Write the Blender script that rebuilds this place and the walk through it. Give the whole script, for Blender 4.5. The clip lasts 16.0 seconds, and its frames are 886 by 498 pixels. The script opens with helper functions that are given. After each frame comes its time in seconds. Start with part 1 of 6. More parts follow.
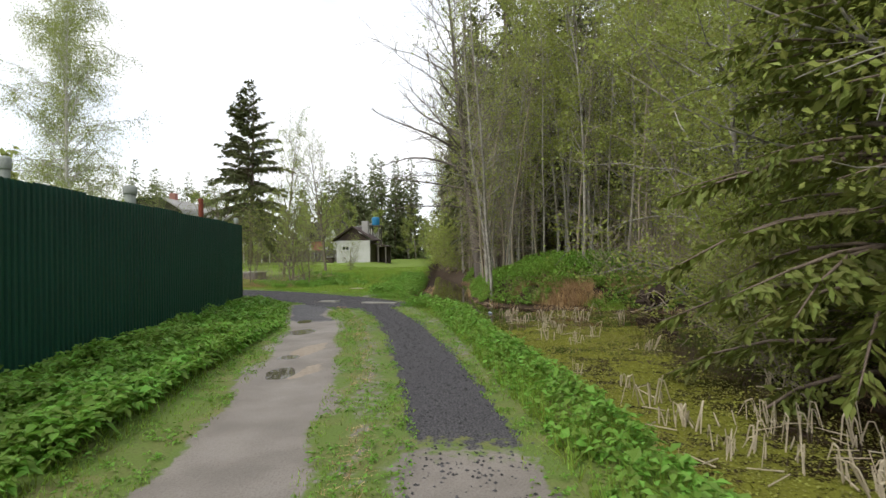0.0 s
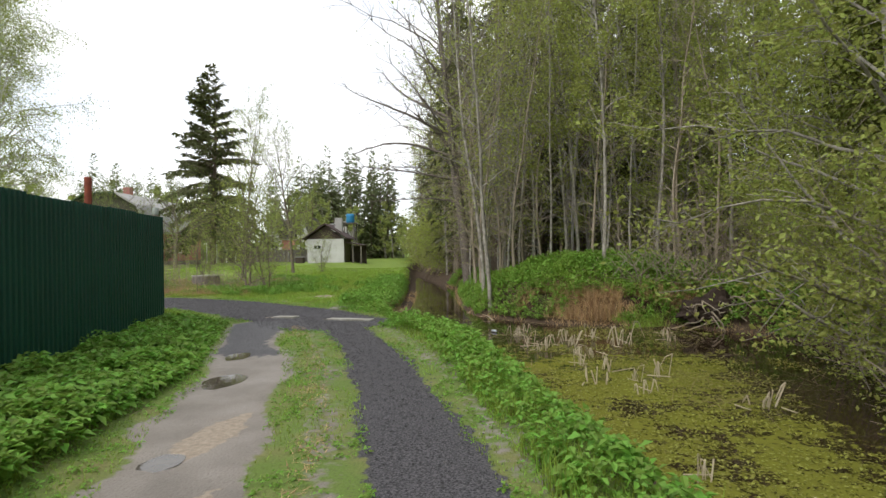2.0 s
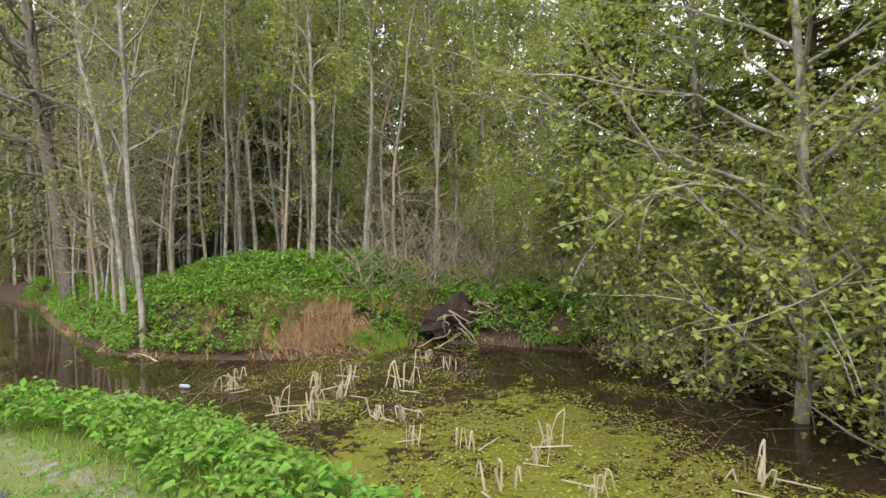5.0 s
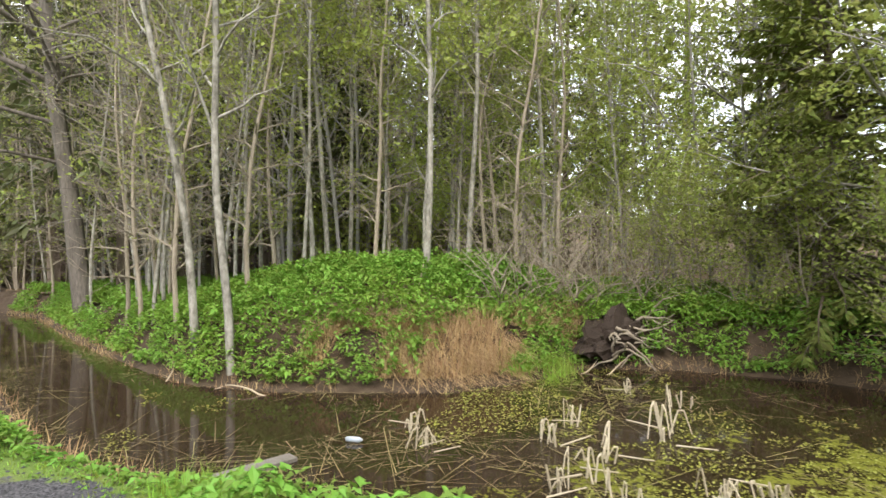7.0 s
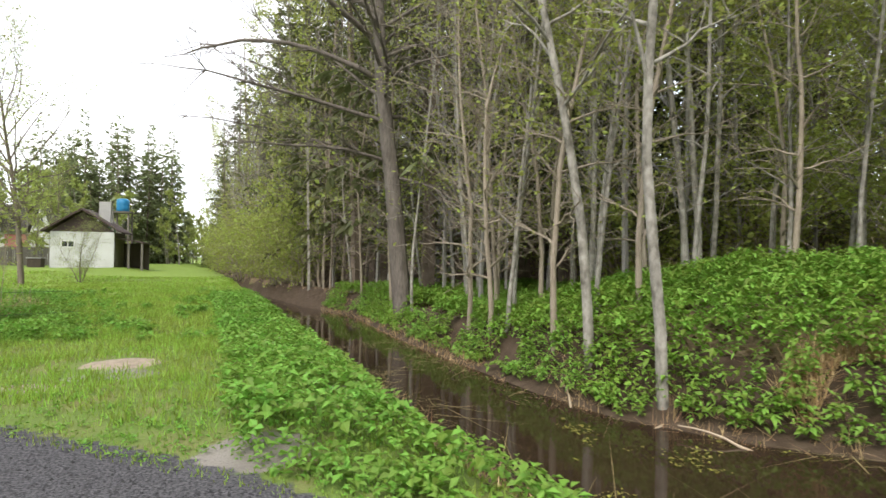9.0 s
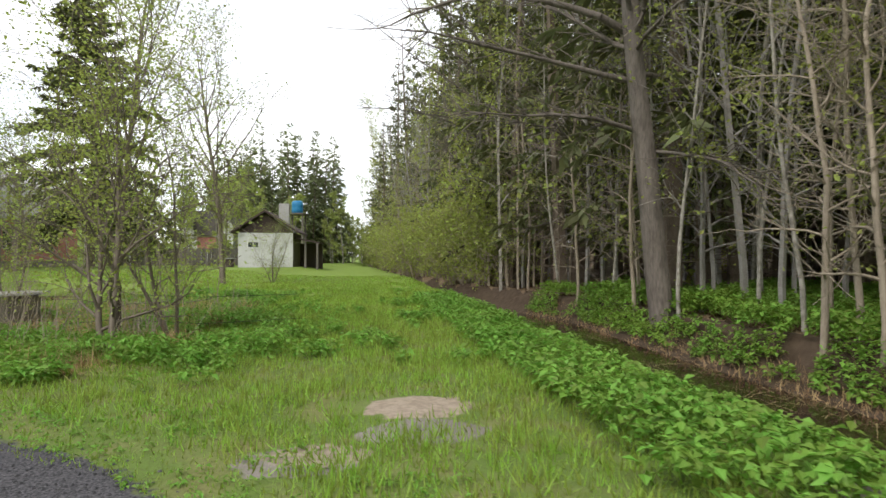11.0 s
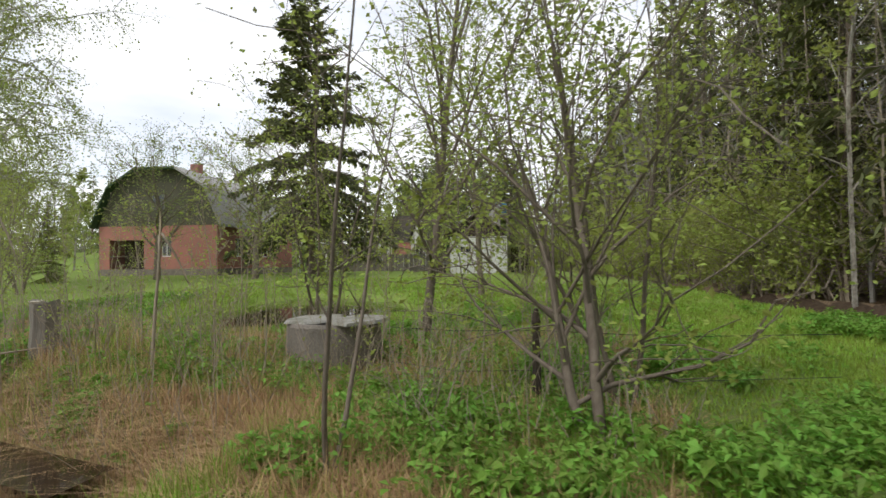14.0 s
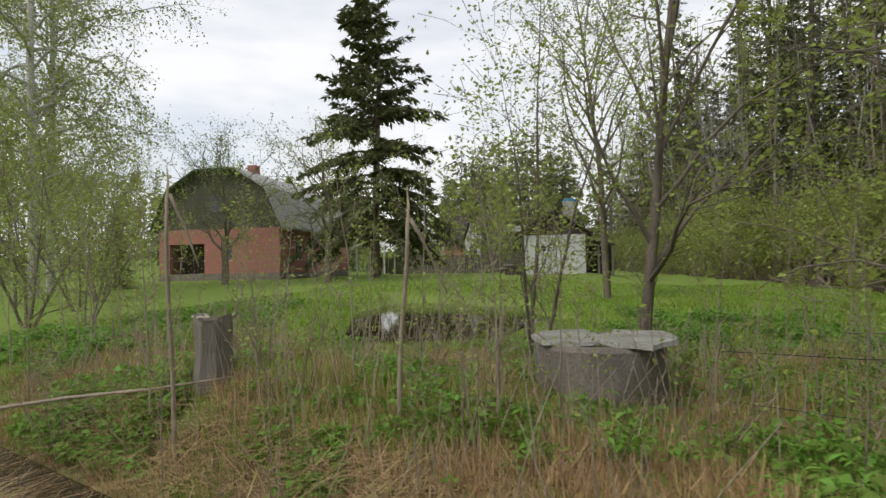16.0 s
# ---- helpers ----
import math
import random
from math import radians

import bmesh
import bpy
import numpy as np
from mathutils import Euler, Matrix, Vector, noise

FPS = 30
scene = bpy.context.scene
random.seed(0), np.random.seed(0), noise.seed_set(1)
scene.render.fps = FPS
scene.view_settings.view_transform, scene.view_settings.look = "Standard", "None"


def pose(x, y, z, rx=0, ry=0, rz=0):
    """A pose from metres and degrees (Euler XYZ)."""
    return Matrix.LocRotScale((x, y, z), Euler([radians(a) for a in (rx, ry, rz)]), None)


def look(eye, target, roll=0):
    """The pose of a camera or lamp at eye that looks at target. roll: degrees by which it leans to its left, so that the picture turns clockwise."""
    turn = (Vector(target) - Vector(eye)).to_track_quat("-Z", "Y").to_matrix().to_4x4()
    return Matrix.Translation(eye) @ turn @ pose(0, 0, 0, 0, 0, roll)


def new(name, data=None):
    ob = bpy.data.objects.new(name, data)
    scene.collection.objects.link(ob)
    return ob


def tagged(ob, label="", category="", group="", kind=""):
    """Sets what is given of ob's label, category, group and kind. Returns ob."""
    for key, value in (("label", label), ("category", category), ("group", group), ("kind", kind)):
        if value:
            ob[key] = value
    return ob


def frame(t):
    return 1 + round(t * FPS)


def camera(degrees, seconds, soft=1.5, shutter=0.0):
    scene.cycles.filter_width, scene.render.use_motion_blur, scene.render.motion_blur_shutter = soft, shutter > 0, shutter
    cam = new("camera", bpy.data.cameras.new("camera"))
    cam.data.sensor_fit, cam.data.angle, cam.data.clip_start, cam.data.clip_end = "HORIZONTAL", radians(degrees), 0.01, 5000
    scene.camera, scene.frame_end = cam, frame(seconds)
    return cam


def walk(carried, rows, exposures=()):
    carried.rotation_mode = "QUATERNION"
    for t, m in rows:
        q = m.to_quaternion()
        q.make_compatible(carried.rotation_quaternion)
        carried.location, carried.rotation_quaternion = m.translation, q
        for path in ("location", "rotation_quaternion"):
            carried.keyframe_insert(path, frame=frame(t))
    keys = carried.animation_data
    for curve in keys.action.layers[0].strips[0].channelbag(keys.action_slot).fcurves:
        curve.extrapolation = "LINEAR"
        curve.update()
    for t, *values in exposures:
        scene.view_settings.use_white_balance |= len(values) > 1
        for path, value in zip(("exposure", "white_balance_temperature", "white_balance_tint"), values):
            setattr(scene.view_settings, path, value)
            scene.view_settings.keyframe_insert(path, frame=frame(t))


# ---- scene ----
cam = camera(76.0, 16.0, shutter=0.15)
PATH = [
    (0, (2.161, 1.357, 1.43), (1.856, 3.333, 1.447), -0.9),
    (0.5, (1.892, 2.301, 1.452), (1.587, 4.278, 1.466), -0.9),
    (1, (1.686, 3.229, 1.47), (1.385, 5.206, 1.485), -0.7),
    (1.5, (1.437, 4.203, 1.495), (1.145, 6.181, 1.507), -0.8),
    (2, (1.264, 5.118, 1.495), (1.041, 7.105, 1.506), -1.0),
    (2.5, (1.011, 5.996, 1.5), (0.907, 7.994, 1.511), -0.9),
    (3, (0.785, 6.858, 1.485), (0.9, 8.855, 1.491), -1.2),
    (3.5, (0.492, 7.626, 1.493), (0.93, 9.577, 1.494), -1.0),
    (3.7, (0.386, 7.898, 1.512), (0.967, 9.812, 1.507), -1.2),
    (5.8, (-0.819, 11.051, 1.624), (0.37, 12.659, 1.599), -0.9),
    (6, (-0.952, 11.433, 1.61), (0.248, 13.033, 1.588), -0.9),
    (6.5, (-1.302, 12.388, 1.522), (-0.091, 13.979, 1.512), -0.7),
    (7, (-1.643, 13.322, 1.503), (-0.45, 14.928, 1.503), -0.6),
    (7.5, (-2.037, 14.085, 1.471), (-0.958, 15.768, 1.487), -0.5),
    (8, (-2.391, 14.945, 1.355), (-1.496, 16.733, 1.39), 0.0),
    (8.5, (-2.777, 15.703, 1.325), (-2.072, 17.575, 1.367), 0.3),
    (8.8, (-2.97, 16.163, 1.286), (-2.377, 18.072, 1.321), 0.2),
    (9, (-3.105, 16.476, 1.269), (-2.579, 18.405, 1.313), 0.5),
    (9.5, (-3.464, 17.167, 1.261), (-3.101, 19.133, 1.306), 0.7),
    (10, (-3.881, 17.881, 1.251), (-3.644, 19.867, 1.295), 0.9),
    (10.2, (-4.062, 18.147, 1.221), (-3.884, 20.138, 1.26), 0.9),
    (12.3, (-6.367, 21.002, 1.247), (-6.409, 23.001, 1.283), -0.8),
    (12.5, (-6.64, 21.207, 1.279), (-6.709, 23.205, 1.321), -0.7),
    (13, (-7.427, 21.622, 1.317), (-7.582, 23.615, 1.359), -0.7),
    (13.5, (-8.201, 21.968, 1.344), (-8.548, 23.938, 1.39), -0.6),
    (13.7, (-8.501, 22.116, 1.329), (-8.922, 24.071, 1.368), -0.5),
    (14, (-8.957, 22.446, 1.333), (-9.447, 24.384, 1.382), -0.5),
    (14.2, (-9.244, 22.604, 1.311), (-9.765, 24.535, 1.357), -0.4),
    (14.5, (-9.624, 22.763, 1.344), (-10.166, 24.687, 1.394), -0.6),
    (15, (-10.322, 23.084, 1.357), (-10.875, 25.005, 1.406), -0.7),
    (15.5, (-11.038, 23.34, 1.371), (-11.599, 25.259, 1.423), -0.7),
    (16, (-11.767, 23.59, 1.332), (-12.355, 25.501, 1.389), -1.2),
]
EXPOSURES = [(0.0, 0.1), (2.0, 0.2), (3.5, 0.5), (6.0, 1.05), (7.5, 1.15), (8.5, 0.95), (10.0, 0.5), (12.5, 0.15), (14.0, -0.08), (16.0, -0.32)]
walk(cam, [(t, look(eye, target, roll)) for t, eye, target, roll in PATH], EXPOSURES)

# ---- world and light: thin bright overcast with a little blue ----
world = bpy.data.worlds.new("overcast_sky")
scene.world = world
world.use_nodes = True
wn = world.node_tree
wn.nodes.clear()


def wnode(kind, **inputs):
    n = wn.nodes.new(kind)
    for k, v in inputs.items():
        n.inputs[k].default_value = v
    return n


SUN_EL, SUN_AZ = radians(48), radians(215)
sky = wnode("ShaderNodeTexSky")
sky.sky_type, sky.sun_disc, sky.sun_elevation, sky.sun_rotation = "NISHITA", False, SUN_EL, SUN_AZ
sky_gain = wnode("ShaderNodeMix")
sky_gain.data_type, sky_gain.blend_type = "RGBA", "MULTIPLY"
sky_gain.inputs[0].default_value = 1.0
sky_gain.inputs[7].default_value = (1.6, 1.6, 1.6, 1)
wcoord = wnode("ShaderNodeTexCoord")
wmap = wnode("ShaderNodeMapping")
wmap.inputs["Scale"].default_value = (1.0, 1.0, 3.4)
wmap.inputs["Location"].default_value = (0.35, 0.1, 0.2)
cloud = wnode("ShaderNodeTexNoise", Scale=2.1, Detail=5.0, Roughness=0.55)
cramp = wnode("ShaderNodeValToRGB")
cramp.color_ramp.elements[0].position, cramp.color_ramp.elements[1].position = 0.34, 0.58
cramp.color_ramp.elements[0].color, cramp.color_ramp.elements[1].color = (0.56, 0.56, 0.56, 1), (1, 1, 1, 1)
cmix = wnode("ShaderNodeMix")
cmix.data_type = "RGBA"
cmix.inputs[7].default_value = (11.0, 11.1, 11.4, 1)
bg = wnode("ShaderNodeBackground", Strength=0.112)
wout = wnode("ShaderNodeOutputWorld")
wn.links.new(wcoord.outputs["Generated"], wmap.inputs["Vector"])
wn.links.new(wmap.outputs[0], cloud.inputs["Vector"])
wn.links.new(cloud.outputs["Fac"], cramp.inputs["Fac"])
wn.links.new(sky.outputs["Color"], sky_gain.inputs[6])
wn.links.new(cramp.outputs["Color"], cmix.inputs[0])
wn.links.new(sky_gain.outputs[2], cmix.inputs[6])
wn.links.new(cmix.outputs[2], bg.inputs["Color"])
wn.links.new(bg.outputs[0], wout.inputs[0])

sun_data = bpy.data.lights.new("sun", "SUN")
sun_data.energy, sun_data.angle, sun_data.color = 1.5, radians(16), (1.0, 0.95, 0.86)
sun = new("sun", sun_data)
sun.matrix_world = look((0, 0, 30), (30 * math.cos(SUN_EL) * -math.sin(SUN_AZ), 30 * math.cos(SUN_EL) * -math.cos(SUN_AZ), 30 - 30 * math.sin(SUN_EL)))


# ---- materials ----
def material(name, base, rough=0.8, var=0.25, scale=6.0, fine=60.0, bump=0.3, tint=None, metal=0.0, spec=0.3,
             translucent=0.0, island=0.0, objvar=0.0, stretch=(1, 1, 1), coord="Object", coat=0.0):
    """A surface with colour variation at two scales, relief and, for leaves, light passing through."""
    m = bpy.data.materials.new(name)
    m.use_nodes = True
    nt = m.node_tree
    b = nt.nodes["Principled BSDF"]
    b.inputs["Roughness"].default_value = rough
    b.inputs["Metallic"].default_value = metal
    b.inputs["Specular IOR Level"].default_value = spec
    b.inputs["Coat Weight"].default_value = coat
    tc = nt.nodes.new("ShaderNodeTexCoord")
    mp = nt.nodes.new("ShaderNodeMapping")
    mp.inputs["Scale"].default_value = stretch
    nt.links.new(tc.outputs[coord], mp.inputs["Vector"])
    tint = tint or tuple(c * 0.55 for c in base)
    n1 = nt.nodes.new("ShaderNodeTexNoise")
    n1.inputs["Scale"].default_value, n1.inputs["Detail"].default_value = scale, 4
    n2 = nt.nodes.new("ShaderNodeTexNoise")
    n2.inputs["Scale"].default_value, n2.inputs["Detail"].default_value = fine, 3
    nt.links.new(mp.outputs[0], n1.inputs["Vector"])
    nt.links.new(mp.outputs[0], n2.inputs["Vector"])
    mix = nt.nodes.new("ShaderNodeMix")
    mix.data_type = "RGBA"
    mix.inputs[6].default_value, mix.inputs[7].default_value = (*base, 1), (*tint, 1)
    add = nt.nodes.new("ShaderNodeMath")
    add.operation = "ADD"
    nt.links.new(n1.outputs["Fac"], add.inputs[0])
    nt.links.new(n2.outputs["Fac"], add.inputs[1])
    ramp = nt.nodes.new("ShaderNodeMapRange")
    ramp.inputs["From Min"].default_value, ramp.inputs["From Max"].default_value = 0.75, 1.3
    ramp.inputs["To Max"].default_value = min(1.0, var * 2.5)
    nt.links.new(add.outputs[0], ramp.inputs["Value"])
    nt.links.new(ramp.outputs[0], mix.inputs[0])
    col = mix.outputs[2]
    if island or objvar:
        hsv = nt.nodes.new("ShaderNodeHueSaturation")
        src = nt.nodes.new("ShaderNodeNewGeometry" if island else "ShaderNodeObjectInfo")
        rnd = src.outputs["Random Per Island" if island else "Random"]
        amount = island or objvar
        for sock, lo, hi in (("Value", 1 - amount, 1 + amount), ("Hue", 0.5 - amount * 0.05, 0.5 + amount * 0.05)):
            r = nt.nodes.new("ShaderNodeMapRange")
            r.inputs["To Min"].default_value, r.inputs["To Max"].default_value = lo, hi
            nt.links.new(rnd, r.inputs["Value"])
            nt.links.new(r.outputs[0], hsv.inputs[sock])
        nt.links.new(col, hsv.inputs["Color"])
        col = hsv.outputs["Color"]
    nt.links.new(col, b.inputs["Base Color"])
    if bump:
        bp = nt.nodes.new("ShaderNodeBump")
        bp.inputs["Strength"].default_value, bp.inputs["Distance"].default_value = bump, 0.02
        nt.links.new(add.outputs[0], bp.inputs["Height"])
        nt.links.new(bp.outputs[0], b.inputs["Normal"])
    if translucent:
        t = nt.nodes.new("ShaderNodeBsdfTranslucent")
        nt.links.new(col, t.inputs["Color"])
        ms = nt.nodes.new("ShaderNodeMixShader")
        ms.inputs[0].default_value = translucent
        nt.links.new(b.outputs[0], ms.inputs[1])
        nt.links.new(t.outputs[0], ms.inputs[2])
        nt.links.new(ms.outputs[0], nt.nodes["Material Output"].inputs["Surface"])
    return m


def leaf_mat(name, base, tint, tr=0.4, island=0.35, rough=0.55):
    return material(name, base, rough=rough, tint=tint, var=0.3, scale=0.7, fine=8, bump=0, translucent=tr, island=island)


M = {
    "alder_leaf": leaf_mat("alder_leaf", (0.38, 0.42, 0.11), (0.31, 0.35, 0.085), tr=0.5),
    "young_leaf": leaf_mat("young_leaf", (0.37, 0.43, 0.10), (0.29, 0.35, 0.08), tr=0.5),
    "birch_leaf": leaf_mat("birch_leaf", (0.36, 0.4, 0.12), (0.26, 0.31, 0.09), tr=0.5),
    "apple_leaf": leaf_mat("apple_leaf", (0.31, 0.36, 0.12), (0.24, 0.28, 0.09), tr=0.5),
    # paler than spruce_needle: the haze of distance is put into the colour
    "hazed_far_needle": leaf_mat("hazed_far_needle", (0.21, 0.24, 0.11), (0.16, 0.19, 0.08), tr=0.4, island=0.4),
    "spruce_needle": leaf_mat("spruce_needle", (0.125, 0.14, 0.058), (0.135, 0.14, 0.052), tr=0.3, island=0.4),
    "young_spruce_needle": leaf_mat("young_spruce_needle", (0.17, 0.20, 0.045), (0.2, 0.225, 0.05), tr=0.35, island=0.4),
    "grass_blade": leaf_mat("grass_blade", (0.25, 0.40, 0.05), (0.34, 0.38, 0.085), tr=0.4, island=0.5),
    "weed_leaf": leaf_mat("weed_leaf", (0.17, 0.34, 0.05), (0.24, 0.37, 0.06), tr=0.4),
    "mound_leaf": leaf_mat("mound_leaf", (0.20, 0.36, 0.06), (0.25, 0.36, 0.05), tr=0.4),
    "dead_grass": leaf_mat("dead_grass", (0.54, 0.385, 0.21), (0.36, 0.215, 0.11), tr=0.15, rough=0.8),
    "debris": leaf_mat("debris", (0.27, 0.22, 0.10), (0.15, 0.115, 0.055), tr=0.1, rough=0.8),
    "reed_straw": material("reed_straw", (0.50, 0.43, 0.315), tint=(0.33, 0.27, 0.19), scale=14, fine=90, bump=0.2, island=0.2),
    "duckweed": leaf_mat("duckweed", (0.26, 0.27, 0.045), (0.17, 0.165, 0.04), tr=0.1, island=0.3),
    "leaf_litter": leaf_mat("leaf_litter", (0.15, 0.10, 0.055), (0.08, 0.05, 0.03), tr=0.05, rough=0.85),
    "alder_bark": material("alder_bark", (0.42, 0.39, 0.335), tint=(0.12, 0.108, 0.085), scale=3.5, fine=16, bump=0.7, stretch=(1, 1, 0.6), var=0.6),
    "twig_bark": material("twig_bark", (0.36, 0.335, 0.31), tint=(0.22, 0.20, 0.18), scale=5, fine=30, bump=0.3, var=0.3),
    "dead_bark": material("dead_bark", (0.38, 0.32, 0.245), tint=(0.20, 0.16, 0.115), scale=6, fine=40, bump=0.5, stretch=(1, 1, 0.35), var=0.3),
    "garden_bark": material("garden_bark", (0.23, 0.19, 0.15), tint=(0.11, 0.085, 0.065), scale=6, fine=40, bump=0.5, stretch=(1, 1, 0.35), var=0.3),
    "big_bark": material("big_bark", (0.20, 0.17, 0.145), tint=(0.09, 0.075, 0.06), scale=7, fine=30, bump=0.9, stretch=(1, 1, 0.25), var=0.35),
    "spruce_bark": material("spruce_bark", (0.22, 0.17, 0.13), tint=(0.12, 0.09, 0.07), scale=9, fine=50, bump=0.8, stretch=(1, 1, 0.4), var=0.35),
    "birch_bark": material("birch_bark", (0.62, 0.60, 0.55), tint=(0.12, 0.11, 0.10), scale=7, fine=30, bump=0.4, stretch=(1, 1, 3.5), var=0.3),
    "bare_wood": material("bare_wood", (0.52, 0.42, 0.30), tint=(0.36, 0.28, 0.19), scale=9, fine=60, bump=0.3, stretch=(1, 1, 0.2)),
    "grey_wood": material("grey_wood", (0.20, 0.18, 0.155), tint=(0.10, 0.085, 0.07), scale=5, fine=60, bump=0.5, stretch=(1, 1, 0.12), objvar=0.25),
    "dark_wood": material("dark_wood", (0.085, 0.065, 0.05), tint=(0.04, 0.03, 0.025), scale=6, fine=60, bump=0.5, stretch=(1, 1, 0.15)),
    "green_steel": material("green_steel", (0.006, 0.060, 0.036), rough=0.5, tint=(0.004, 0.040, 0.026), scale=1.2, fine=25, bump=0.05, spec=0.35, var=0.35),
    "dark_steel": material("dark_steel", (0.05, 0.05, 0.05), rough=0.5, metal=0.6, bump=0.1),
    "rust": material("rust", (0.22, 0.055, 0.03), tint=(0.11, 0.03, 0.02), scale=12, bump=0.3),
    "grey_paint": material("grey_paint", (0.33, 0.36, 0.33), scale=6, bump=0.1),
    "concrete": material("concrete", (0.27, 0.235, 0.21), tint=(0.13, 0.115, 0.09), scale=3, fine=45, bump=0.5, var=0.35),
    "concrete_lid": material("concrete_lid", (0.40, 0.385, 0.36), tint=(0.15, 0.15, 0.10), scale=4, fine=45, bump=0.6, var=0.35),
    "white_wall": material("white_wall", (0.66, 0.66, 0.65), tint=(0.48, 0.47, 0.45), scale=1.3, fine=30, bump=0.2, var=0.3),
    "white_trim": material("white_trim", (0.75, 0.75, 0.73), scale=3, bump=0.1, var=0.15),
    "roof_brown": material("roof_brown", (0.075, 0.05, 0.045), tint=(0.045, 0.032, 0.03), scale=3, fine=40, bump=0.3),
    "roof_grey": material("roof_grey", (0.11, 0.095, 0.085), tint=(0.06, 0.055, 0.05), scale=2, fine=20, bump=0.3),
    "roof_green": material("roof_green", (0.06, 0.10, 0.05), tint=(0.04, 0.065, 0.035), scale=3, fine=30, bump=0.2),
    "slate": material("slate", (0.45, 0.44, 0.42), tint=(0.28, 0.27, 0.25), scale=2, fine=20, bump=0.3),
    "red_brick": material("red_brick", (0.46, 0.19, 0.155), tint=(0.34, 0.17, 0.14), scale=1.4, fine=18, bump=0.4, var=0.5),
    "mauve_plank": material("mauve_plank", (0.11, 0.105, 0.075), tint=(0.06, 0.06, 0.04), scale=2, fine=40, bump=0.3),
    "blue_plastic": material("blue_plastic", (0.03, 0.22, 0.42), rough=0.4, bump=0.02, var=0.1),
    "window_glass": material("window_glass", (0.03, 0.035, 0.04), rough=0.08, bump=0, var=0.05, spec=0.7),
    "root_soil": material("root_soil", (0.05, 0.034, 0.025), tint=(0.02, 0.014, 0.01), scale=7, fine=40, bump=1.0),
    "pebble": material("pebble", (0.085, 0.082, 0.087), tint=(0.045, 0.043, 0.046), scale=12, fine=80, bump=0.2, island=0.5),
    "fungus": material("fungus", (0.60, 0.54, 0.44), scale=20, bump=0.2),
    "plastic_white": material("plastic_white", (0.45, 0.5, 0.56), rough=0.3, bump=0.05),
}


def water_mat(name, base, rough):
    m = material(name, base, rough=rough, tint=tuple(c * 0.6 for c in base), scale=1.5, fine=9, bump=0.015, spec=0.5, var=0.3, coord="Object")
    m.node_tree.nodes["Principled BSDF"].inputs["IOR"].default_value = 1.33
    return m


M["ditch_water"] = water_mat("ditch_water", (0.035, 0.022, 0.013), 0.05)
M["puddle_water"] = water_mat("puddle_water", (0.09, 0.078, 0.062), 0.02)


